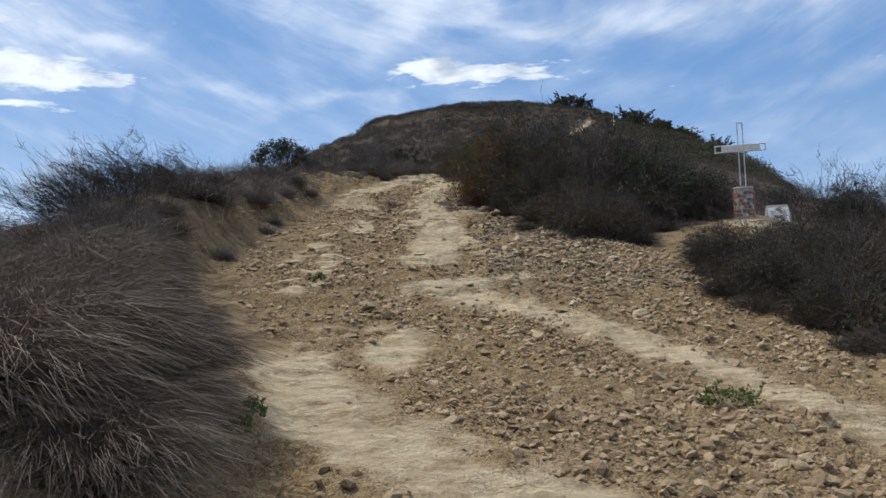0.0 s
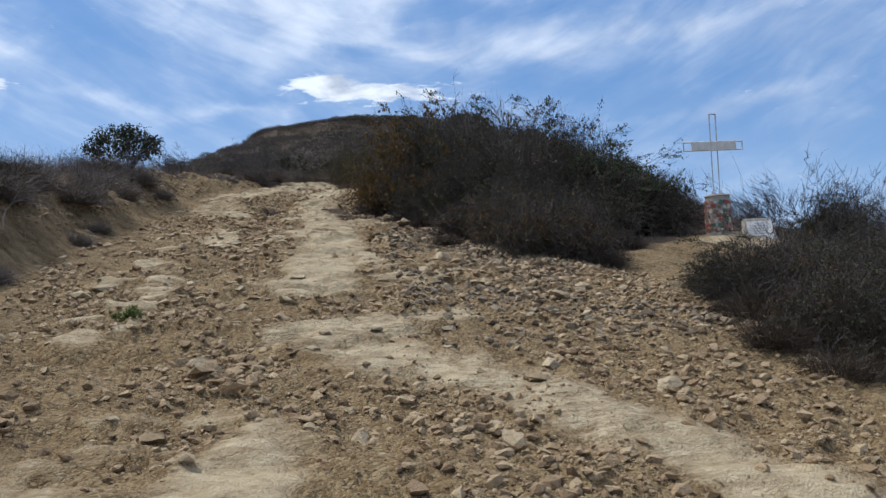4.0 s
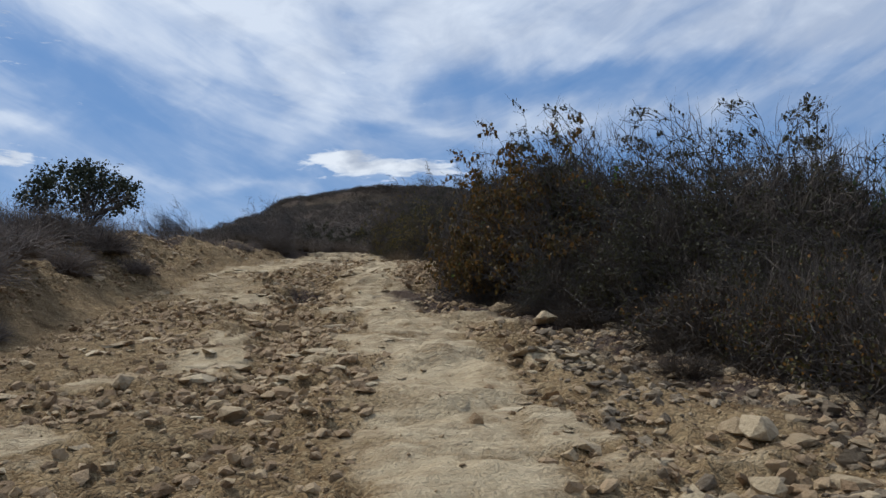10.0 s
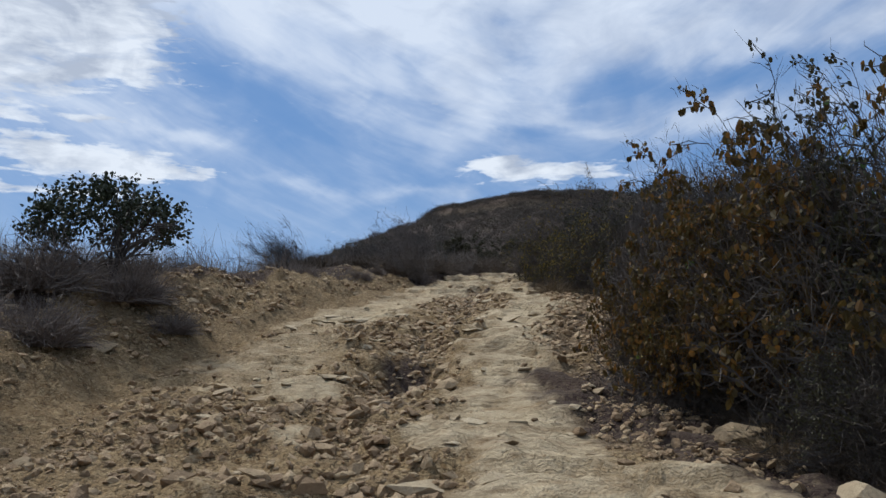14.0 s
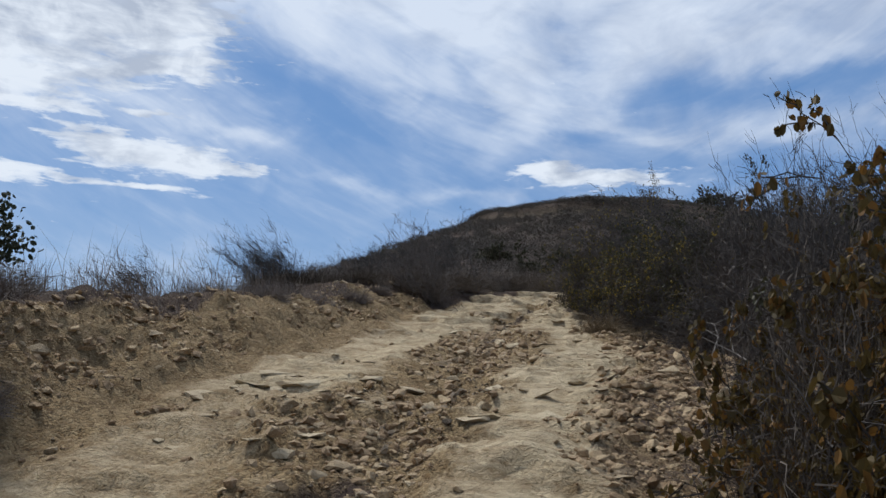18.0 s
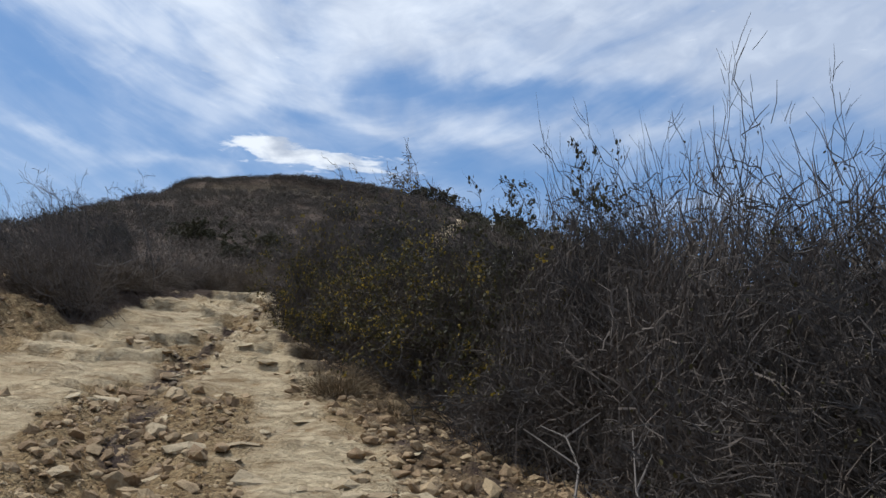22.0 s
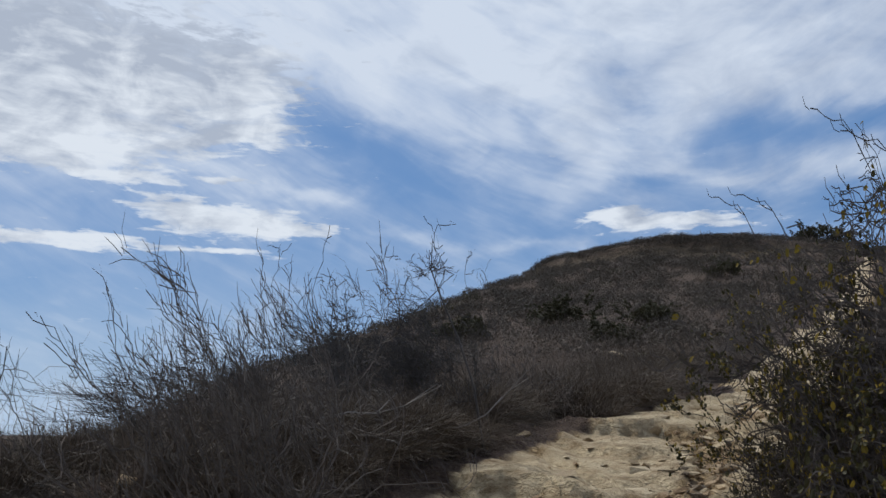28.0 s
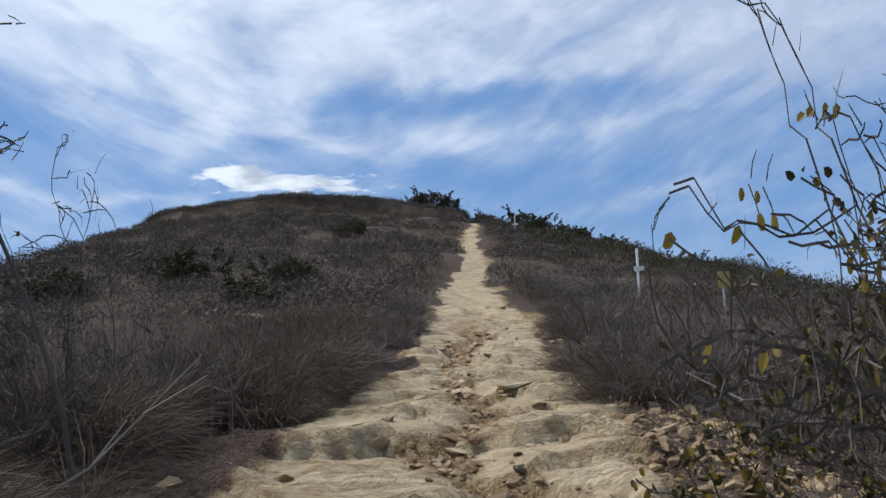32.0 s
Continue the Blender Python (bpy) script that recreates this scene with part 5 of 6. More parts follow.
for p, x, y, s, t in ((dense, 4.5, 14.0, 0.62, 0), (dense, 4.7, 12.6, 0.62, 80), (dense, 5.1, 11.2, 0.62, 30), (dense, 5.9, 15.4, 0.55, 130), (dense, 6.3, 13.8, 0.7, 10), (low_rust, 4.8, 12.7, 1.0, 0), (low_rust, 5.2, 10.7, 1.0, 50), (dense, 5.6, 12.4, 0.55, 0), (dense, 6.6, 16.4, 0.5, 50), (low_rust, 5.5, 14.2, 1.2, 0), (low_rust, 6.2, 12.9, 1.3, 90), (low_rust, 7.0, 14.2, 1.2, 200), (dense, 7.4, 16.0, 0.6, 0), (dense, 8.8, 14.8, 0.65, 90),
                      (dark_green, 6.2, 11.3, 0.55, 0), (bare_a, 8.4, 20.6, 1.15, 0), (bare_a, 9.6, 20.4, 1.35, 60), (bare_a, 10.6, 19.4, 1.35, 120), (bare_a, 9.2, 19.5, 1.0, 200), (dense, 10.4, 20.8, 0.8, 0), (dense, 9.4, 20.2, 0.6, 70), (bare_a, 11.3, 18.4, 1.4, 20)):
    put(p, x, y, t, s)
# along the upper trail
for x, y, s in ((1.5, 43.4, 1.2), (2.2, 44.2, 1.4), (1.9, 45.3, 1.3), (2.9, 45.0, 1.4), (2.7, 43.2, 1.2), (1.7, 42.2, 0.8), (2.3, 46.6, 1.3), (3.2, 47.6, 1.5), (4.4, 48.3, 1.5), (3.2, 45.6, 1.1), (4.6, 46.4, 1.3), (3.6, 50.3, 1.2), (5.0, 52.0, 1.3), (4.6, 54.4, 1.1), (6.2, 55.2, 1.4), (6.1, 58.8, 1.3), (8, 60, 1.5),
                (7.6, 64.5, 1.3), (2.6, 43.9, 0.7), (1.6, 42.6, 0.6), (1.2, 41.7, 0.5), (2.2, 44.9, 0.7), (1.9, 43.6, 0.5), (-3.6, 41.4, 0.8), (-3.1, 42.9, 0.9), (-2.4, 44.0, 0.8), (-1.9, 45.6, 0.8), (-1.2, 47.3, 0.9), (-0.4, 49.6, 0.9), (0.2, 51.9, 1.0), (0.7, 54.3, 1.0), (-4.6, 42.2, 1.0)):
    put(scrub_a if g0.uniform() < 0.6 else scrub_b, x, y, g0.uniform(0, 360), s, s)
for k in range(46):
    y = g0.uniform(38, 54)
    x = left_edge(y) - g0.uniform(0.3, 3.2)
    put(brown_grass, float(x), float(y), g0.uniform(0, 360), g0.uniform(0.8, 1.5))
for x, y, k in ((0.78, 22.0, 0.7), (-0.35, 33.0, 0.8), (-0.5, 35.4, 0.7), (0.1, 32.2, 0.6)):
    put(straw, x, y, 30 * y, k, label="dry straw-coloured grass tuft at the foot of a bush")
for k in range(10):
    y = g0.uniform(43, 52)
    put(brown_grass, float(right_edge(y) + g0.uniform(0.5, 2.0)), float(y), g0.uniform(0, 360), g0.uniform(0.9, 1.5))


for x, y, s in ((0.95, 43.6, 0.95), (1.5, 44.3, 1.2), (2.2, 43.7, 1.25), (2.0, 45.2, 1.3), (2.9, 44.6, 1.3), (1.6, 45.9, 1.1), (3.5, 46.0, 1.4), (2.7, 46.9, 1.3), (2.7, 43.0, 1.1), (3.6, 43.8, 1.3), (4.3, 45.2, 1.4)):
    put(brown_grass, x, y, g0.uniform(0, 360), s * 1.15, s * 1.25, "rounded mound of fine brown dead growth beside the trail")


def build_stick_plant():
    """A thin stem that bends over and carries a tuft of twigs."""
    g = np.random.default_rng(41)
    x0, y0 = -3.25, 40.0
    z0 = z_at(x0, y0)
    thing = holder("stalk_plant", pose(x0, y0, z0), "thin bare stalk with a spiky tuft at its tip", "plant")
    pts = [Vector((0.12, 0, -0.05)), Vector((0.02, 0, 0.58)), Vector((-0.13, 0, 1.03)), Vector((-0.33, 0, 1.5)), Vector((-0.41, 0, 1.72))]
    segs = [(*p, *q, 0.013 - 0.0015 * k, 0.0115 - 0.0015 * k) for k, (p, q) in enumerate(zip(pts, pts[1:]))]
    part("stalk", mesh_from("stalk", *tubes(segs, 5), M_BARK), thing)
    t, _ = grow(g, 22, 0.16, 1.9, 1, (2,), radius=0.0035, nodes=4, wiggle=0.7)
    t = list(t) + [(0, 0, 0, 0.01, 0, 0.32, 0.005, 0.002)]
    t = [(a + pts[-1][0], b + pts[-1][1], c + pts[-1][2], d + pts[-1][0], e + pts[-1][1], f + pts[-1][2], r, s) for a, b, c, d, e, f, r, s in t]
    tagged(part("tuft", mesh_from("tuft", *tubes(t, 3), M_BARK), thing), kind="stuff")


build_stick_plant()


# ------------------------------------------------------------------ scrub of the hill
def hill_scrub(name, seed, count, area, size, mat, label, blades, keep, blade=0.3):
    g = np.random.default_rng(seed)
    x = g.uniform(area[0], area[1], count)
    y = area[2] + (area[3] - area[2]) * g.uniform(0, 1, count) ** 1.2
    ok = keep(x, y)
    x, y = x[ok], y[ok]
    z = height(x, y)
    n = len(x)
    s = size * g.uniform(0.5, 1.4, n) * (1 + 0.4 * fbm(x * 0.15, y * 0.15, 2))
    a = g.uniform(0, 2 * np.pi, (n, blades))
    t = np.arccos(g.uniform(0.05, 1, (n, blades)))
    r = s[:, None] * g.uniform(0.55, 1.0, (n, blades))
    c = np.stack([x[:, None] + np.cos(a) * np.sin(t) * r, y[:, None] + np.sin(a) * np.sin(t) * r, z[:, None] + np.cos(t) * r * 0.8], -1)
    d = g.normal(0, 1, (n, blades, 3)) + np.array([0, 0, 0.8])
    d /= np.linalg.norm(d, axis=-1, keepdims=True)
    e = np.cross(d, g.normal(0, 1, (n, blades, 3)))
    e /= np.linalg.norm(e, axis=-1, keepdims=True)
    l = (s * blade * np.clip((y - 15) / 60, 0.55, 1.15))[:, None, None]
    v = np.stack([c - e * l * 0.14, c + e * l * 0.14, c + d * l], 2).reshape(-1, 3)
    f = np.arange(len(v)).reshape(-1, 3)
    return tagged(new(name, mesh_from(name, v, f, mat)), label, "shrubs", kind="stuff")


def off_track(x, y):
    return (x < left_edge(y) - 0.55) | (x > right_edge(y) + 0.55)


hill_scrub("hillside_scrub", 51, 6200, (-46, 52, 54, 175), 0.74, M_HILL_SCRUB, "grey-brown scrub covering the hillside", 210,
           lambda x, y: off_track(x, y) & (fbm(x * 0.09, y * 0.09, 3) > -0.8) & ((cap_of(x, y) < 1.04) | (cap_of(x, y) > 1.15) | (y < 100)), 0.16)
hill_scrub("hillside_olive_scrub", 52, 420, (-46, 52, 56, 175), 0.85, M_LEAF_DARK, "dark olive bushes scattered over the hillside", 220,
           lambda x, y: off_track(x, y) & (fbm(x * 0.07 + 9, y * 0.07, 3) > 0.0), 0.13)
hill_scrub("hillside_grass", 53, 6000, (-46, 52, 52, 172), 0.5, M_HILL_GRASS, "dry brown grass between the hillside scrub", 40, lambda x, y: off_track(x, y))
hill_scrub("hilltop_grass", 54, 3200, (-34, 46, 100, 165), 0.5, M_STRAW, "pale dry grass along the ledge below the hilltop", 34,
           lambda x, y: off_track(x, y) & (cap_of(x, y) > 1.05) & (cap_of(x, y) < 1.42) & (fbm(x * 0.12, y * 0.2, 2) > -0.1))
RIDGE = [(22.5, 113), (26, 105), (24.5, 94), (26, 90), (25.5, 86), (23, 77), (24, 73), (20, 63)]
hill_scrub("ridge_bushes", 59, 1500, (14, 34, 58, 118), 0.95, M_LEAF_DARK, "dark olive bushes along the falling ridge", 230, lambda x, y: off_track(x, y) & (to_line(x, y, RIDGE) < 4.5), 0.13)
hill_scrub("slope_scrub", 55, 1500, (-24, -6, 6, 60), 0.42, M_SCRUB, "low scrub on the slope behind the bank", 190, lambda x, y: x < left_edge(y) - np.where((y > 26) & (y < 40), 4.2, 2.8), 0.2)
hill_scrub("right_slope_scrub", 56, 1800, (4, 34, 8, 62), 0.62, M_TANGLE, "low scrub on the falling slope beyond the bushes", 190,
           lambda x, y: (x > right_edge(y) + 3.2) & (np.hypot(x - 6.9, y - 19.4) > 1.5) & ((y > 21) | (x > 8.4)), 0.17)


hill_scrub("hilltop_scrub", 57, 3000, (-24, 40, 130, 180), 0.7, M_HILL_SCRUB, "dark scrub on the rounded hilltop", 90, lambda x, y: cap_of(x, y) < 1.05, 0.2)


hill_scrub("hilltop_edge_scrub", 58, 9000, (-22, 30, 120, 172), 0.5, M_HILL_SCRUB, "dark scrub along the edge of the hilltop", 90, lambda x, y: (cap_of(x, y) < 1.07) & (cap_of(x, y) > 0.93), 0.22)


def near_grass(name, seed, count, xr, yr, mat, label, keep, high=0.3):
    """Single blades and dead stems over the ground."""
    g = np.random.default_rng(seed)
    x, y = g.uniform(*xr, count), g.uniform(*yr, count)
    ok = keep(x, y)
    x, y = x[ok], y[ok]
    n = len(x)
    p = np.stack([x, y, height(x, y) - 0.01], -1)
    d = g.normal(0, 0.45, (n, 3)) + np.array([-0.15, 0, 1.0])
    l = (high * g.uniform(0.4, 1.3, n))[:, None]
    q = p + d * l * 0.6
    r = q + (d + g.normal(0, 0.4, (n, 3)) + np.array([-0.1, 0, -0.35])) * l * 0.5
    w = np.stack([np.cos(x * 91), np.sin(x * 91), 0 * x], -1) * 0.0035
    v = np.stack([p - w, p + w, q + w * 0.7, q - w * 0.7, r], 1).reshape(-1, 3)
    b = (np.arange(n) * 5)[:, None, None]
    f = (np.array([[0, 1, 2], [0, 2, 3], [3, 2, 4]])[None] + b).reshape(-1, 3)
    return tagged(new(name, mesh_from(name, v, f, mat)), label, "grass", kind="stuff")


near_grass("bank_grass", 61, 42000, (-9.5, -2.0), (3, 52), M_GRASS, "thin dry grass and stems on top of the bank",
           lambda x, y: (x < left_edge(y) - np.where(y < 35.8, 0.9, 0.12)) & (fbm(x * 0.7, y * 0.7, 2) > -0.5), 0.36)
near_grass("trail_grass", 62, 26000, (-8, 9), (40, 64), M_BANK_GRASS, "brown dry grass beside the upper trail",
           lambda x, y: ((x < left_edge(y) - 0.1) | (x > right_edge(y) + 0.4)) & (fbm(x * 0.5, y * 0.5, 2) > -0.2), 0.42)
near_grass("verge_grass", 63, 16000, (0.2, 9), (8, 44), M_SCRUB, "dead stems and litter under the bushes", lambda x, y: (x > right_edge(y) + np.where(y < 21, 1.4, 0.5)) & (to_line(x, y, CROSS_PATH) > 0.8), 0.3)


# ------------------------------------------------------------------ stones
def stone_mesh(seed, flat=0.65):
    """A broken field stone: a small ball cut by planes."""
    g = np.random.default_rng(seed)
    bm = bmesh.new()
    bmesh.ops.create_icosphere(bm, subdivisions=2, radius=0.5)
    cuts = [(Vector(g.normal(0, 1, 3)).normalized(), g.uniform(0.16, 0.34)) for _ in range(11)]
    for v in bm.verts:
        for nrm, d in cuts:
            k = v.co.dot(nrm) - d
            if k > 0:
                v.co -= nrm * k
        v.co += Vector(g.normal(0, 0.012, 3))
        v.co.z *= flat
    me = bpy.data.meshes.new("rock")
    bm.to_mesh(me)
    bm.free()
    me.materials.append(M_ROCK)
    return me


STONES = [stone_mesh(100 + k, f) for k, f in enumerate((0.6, 0.7, 0.5, 0.75, 0.6, 0.45, 0.65, 0.8))]


def rock(x, y, size, label="", k=None, turn=None, sink=0.25):
    me = STONES[int(g0.integers(0, 8)) if k is None else k]
    ob = new("rock", me)
    s = size * np.array([1, g0.uniform(0.7, 1.0), g0.uniform(0.75, 1.0)])
    ob.location = (x, y, z_at(x, y) + size * 0.3 - size * sink)
    ob.rotation_euler = (g0.normal(0, 0.15), g0.normal(0, 0.15), g0.uniform(0, 6.28) if turn is None else radians(turn))
    ob.scale = tuple(s)
    return tagged(ob, label or "broken tan field stone lying on the rubble track", "rock", "loose rocks")


for x, y, s, lab in ((0.57, 22.35, 0.46, "rounded tan boulder at the foot of the bushes"), (0.88, 21.1, 0.44, "pale yellow boulder beside the bushes"), (0.33, 20.95, 0.3, "pale yellow boulder beside the bushes"), (1.84, 15.75, 0.4, ""), (0.8, 16.0, 0.3, "yellowish rock on the stony verge"), (1.09, 16.85, 0.4, "yellowish rock on the stony verge"), (0.65, 16.4, 0.32, "pale grey rock on the stony verge"), (1.31, 16.1, 0.34, "yellowish rock on the stony verge"), (0.56, 15.95, 0.28, ""), (0.8, 15.5, 0.3, ""), (1.35, 16.6, 0.3, "pale grey rock on the stony verge"), (0.95, 16.45, 0.24, ""), (1.15, 15.75, 0.26, ""),
                     (0.89, 10.36, 0.36, ""), (1.38, 11.76, 0.38, ""), (-1.42, 12.12, 0.5, "flat brown rock in the rubble"), (3.97, 13.38, 0.36, ""), (1.6, 12.1, 0.3, ""), (2.4, 11.4, 0.34, ""),
                     (1.8, 14.6, 0.34, ""), (2.2, 14.2, 0.34, ""), (2.7, 14.9, 0.3, ""), (1.37, 19.3, 0.42, ""), (1.7, 20.2, 0.35, ""), (2.4, 20.0, 0.35, ""), (1.2, 15.6, 0.34, ""), (1.5, 15.2, 0.42, "yellowish rock on the stony verge"),
                     (2.1, 15.0, 0.36, "yellowish rock on the stony verge"), (1.0, 14.9, 0.3, ""), (-1.75, 18.4, 0.36, ""), (-2.0, 17.9, 0.34, ""), (-1.3, 18.0, 0.26, ""), (-2.5, 18.7, 0.3, ""), (-2.9, 18.3, 0.3, ""),
                     (-3.0, 19.9, 0.3, ""), (-1.5, 20.4, 0.28, ""), (-1.98, 25.2, 0.35, ""), (-2.5, 24.6, 0.3, ""), (-2.3, 25.9, 0.34, ""), (-1.5, 27.2, 0.28, ""), (-3.0, 26.7, 0.25, ""), (-4.95, 34.8, 0.3, "pale round stone on top of the bank"),
                     (-5.2, 35.0, 0.25, ""), (-1.32, 40.2, 0.22, ""), (-1.2, 40.0, 0.24, ""), (-1.0, 39.95, 0.3, "flat tan cobble in the gully of the trail"), (-0.88, 40.3, 0.2, ""), (-1.18, 39.7, 0.2, ""), (-1.7, 40.0, 0.18, ""), (-1.8, 40.2, 0.16, ""), (-0.76, 42.2, 0.16, ""), (-1.45, 40.05, 0.15, ""), (-1.55, 40.25, 0.14, ""), (-0.7, 40.1, 0.17, ""), (-1.05, 40.5, 0.15, ""), (-2.3, 41.3, 0.18, ""), (-5.2, 24.6, 0.45, "pale boulder on the bank under the shrubs"), (-4.85, 8.5, 0.4, "pale grey rock in the dry grass"),
                     (0.2, 29.0, 0.3, ""), (0.6, 28.3, 0.36, ""), (0.15, 31.0, 0.22, ""), (-5.2, 26.7, 0.3, ""), (-4.9, 28.0, 0.22, ""), (-3.3, 41.8, 0.2, ""), (-2.9, 40.9, 0.3, ""), (1.15, 16.75, 0.36, "yellowish broken rock on the stony verge"), (1.45, 16.85, 0.26, ""), (0.95, 16.45, 0.26, ""), (1.6, 16.5, 0.24, ""), (0.9, 18.0, 0.34, "dark weathered rock half sunk in the verge"), (0.75, 20.9, 0.34, "")):
    rock(x, y, s, lab)
for k in range(190):
    y = g0.uniform(7, 40) if k < 150 else g0.uniform(36, 50)
    if y < 22 and g0.uniform() < 0.5:
        x = g0.uniform(0.3, min(3.6, right_edge(y) + 0.5))
    else:
        x = gully_x(y) + g0.normal(0, 0.55 if y > 22 else 1.2)
    if float(pale_zone(np.array([x]), np.array([y]))[0]) > 0.3:
        continue
    rock(float(x), float(y), g0.uniform(0.12, 0.3))


CUBE = (np.array([(-1, -1, -1), (1, -1, -1), (1, 1, -1), (-1, 1, -1), (-1, -1, 1), (1, -1, 1), (1, 1, 1), (-1, 1, 1)]) * 0.6,
        np.array([(0, 3, 2), (0, 2, 1), (4, 5, 6), (4, 6, 7), (0, 1, 5), (0, 5, 4), (1, 2, 6), (1, 6, 5), (2, 3, 7), (2, 7, 6), (3, 0, 4), (3, 4, 7)]))


def ball_of_faces():
    bm = bmesh.new()
    bmesh.ops.create_icosphere(bm, subdivisions=1, radius=1)
    v, f = np.array([v.co[:] for v in bm.verts]), np.array([[v.index for v in q.verts] for q in bm.faces])
    bm.free()
    return v, f


BALL = ball_of_faces()


def rubble(name, seed, count, lo, hi, where, density, label, mat, slab=False):
    """Loose broken stones, too many to count."""
    g = np.random.default_rng(seed)
    x, y = g.uniform(where[0], where[1], count), g.uniform(where[2], where[3], count)
    ok = g.uniform(0, 1, count) < density(x, y)
    x, y = x[ok], y[ok]
    n = len(x)
    s = lo * (hi / lo) ** (g.uniform(0, 1, n) ** 2.6)
    if hi < 0.05:
        ball, faces = CUBE
    else:
        ball, faces = BALL
    k = len(ball)
    v = ball[None] * g.uniform(0.75, 1.15, (n, k, 1)) * np.stack([g.uniform(0.9, 1.6, n), g.uniform(0.75, 1.1, n), g.uniform(0.35, 0.75, n) * (0.4 if slab else 1.0)], -1)[:, None]
    for _ in range(6):
        nrm = g.normal(0, 1, (n, 1, 3))
        nrm /= np.linalg.norm(nrm, axis=-1, keepdims=True)
        v = v - nrm * np.maximum((v * nrm).sum(-1, keepdims=True) - g.uniform(0.3, 0.65, (n, 1, 1)), 0)
    for one, two in ((1, 2), (0, 2), (0, 1)):
        a = (g.uniform(0, 6.28, n) if (one, two) == (0, 1) and not slab else g.normal(0, 0.3 if (one, two) == (0, 1) else 0.03 if slab else 0.26, n))[:, None]
        p, q = v[..., one].copy(), v[..., two].copy()
        v[..., one], v[..., two] = p * np.cos(a) - q * np.sin(a), p * np.sin(a) + q * np.cos(a)
    v = v * (s / 2)[:, None, None]
    v = v + np.stack([x, y, height(x, y) + s * (-0.05 if slab else 0.06)], -1)[:, None]
    f = faces[None] + (np.arange(n) * k)[:, None, None]
    return tagged(new(name, mesh_from(name, v.reshape(-1, 3), f.reshape(-1, 3), mat)), label, "rubble", kind="stuff")


def rubble_density(x, y):
    p = pale_zone(x, y)
    L, R = left_edge(y), right_edge(y)
    on = step(0.1, 0.8, x - L) * step(-0.6, 0.2, R - x)
    d = on * np.clip(1 - 1.7 * p, 0.015, 1) * np.clip(0.7 + 1.3 * fbm(x * 0.8 + 3, y * 0.7, 3), 0.1, 1) * step(60, 44, y)
    verge = np.maximum(np.clip(0.5 + 1.1 * fbm(x * 0.9 + 7, y * 0.8, 2), 0.06, 1) * step(-0.4, 0.2, x - 0.2) * step(1.4, 0.4, x - R) * step(24, 21, y) * step(6, 12, y) * (1 - 0.9 * p) * (1 - 0.6 * step(18.5, 20, y)) * (1 - 0.8 * step(20.2, 21.2, y) * step(0.0, 0.4, x)), 0.8 * step(1.6, 0.6, x - R) * step(-0.2, 0.2, x - R) * step(39, 41, y) * step(47, 45, y))
    verge = np.maximum(verge, 0.95 * step(-0.5, 0.1, x - R + 0.3) * step(1.9, 1.2, x - R) * step(24.5, 26, y) * step(34.5, 32.5, y))
    g = np.exp(-((x - gully_x(y) - 0.25 * step(36, 39, y)) / 0.45) ** 2) * np.clip(0.7 + 0.9 * fbm(x * 0.3, y * 1.3, 2), 0.1, 1) * step(14, 17, y) * step(58, 46, y)
    bank = np.interp(y, [18, 27], [0.25, 0.8]) * np.clip(0.55 + 0.6 * fbm(x * 1.1, y * 0.8, 2), 0.1, 1) * step(1.8, 0.6, L - x) * step(0, 0.4, L - x) * step(10, 14, y) * step(37, 35, y)
    return np.clip(np.maximum(np.maximum(d, verge), np.maximum(g * 0.95 * np.clip(1.3 - 1.3 * p, 0, 1) * (1 - 0.75 * step(29, 31, y) * step(41, 39.5, y)), bank)), 0, 1)


def slab_density(x, y):
    inside = step(0.1, 0.6, x - left_edge(y) - np.interp(y, [10, 14, 24, 28], [0.4, 0.8, 0.7, 0.1])) * step(0.0, 0.4, right_edge(y) - x)
    return inside * np.clip(0.3 + 0.75 * fbm(x * 0.9 + 4, y * 0.8, 2), 0.04, 0.8) * np.interp(y, [11, 15, 30, 50], [0.2, 0.45, 0.4, 0.3]) * step(1.0, 0.3, x - np.interp(y, [40, 50], [0, 2.5]))


rubble("rubble", 71, 150000, 0.024, 0.165, (-5.6, 6.5, 3, 30), rubble_density, "loose broken brown stones strewn over the track", M_RUBBLE)
rubble("rubble", 72, 60000, 0.026, 0.19, (-5.6, 3.5, 30, 56), rubble_density, "loose stones in the gully of the upper track", M_RUBBLE)
rubble("pebbles", 73, 190000, 0.011, 0.036, (-5.4, 6.0, 4, 44), lambda x, y: rubble_density(x, y) * 0.75 + 0.1 * (1 - pale_zone(x, y)), "small pebbles and chips on the bare earth", M_RUBBLE)
rubble("bank_stones", 75, 24000, 0.03, 0.17, (-6.4, -2.2, 12, 42), lambda x, y: np.interp(y, [18, 27], [0.2, 0.8]) * np.clip(0.4 + 0.9 * fbm(x * 0.8, y * 0.8, 2), 0.03, 1) * step(-0.1, 0.2, left_edge(y) - x) * step(1.9, 1.2, left_edge(y) - x) * step(37, 35, y), "broken stones weathering out of the earth bank", M_RUBBLE)
rubble("bedrock_slabs", 76, 9000, 0.12, 0.5, (-4.6, 1.0, 11, 50), lambda x, y: slab_density(x, y), "flat broken slabs of pale bedrock bedded in the track", M_SLAB, True)
rubble("cobbles", 78, 3000, 0.08, 0.25, (-3.7, -1.0, 11.5, 28), lambda x, y: np.clip(0.15 + 1.3 * fbm(x * 0.7 + 11, y * 0.6, 2), 0, 0.9) * np.clip(1 - 1.6 * pale_zone(x, y), 0, 1) * step(0.5, 1.3, x - left_edge(y)), "broken tan cobbles lying in drifts on the track", M_RUBBLE)
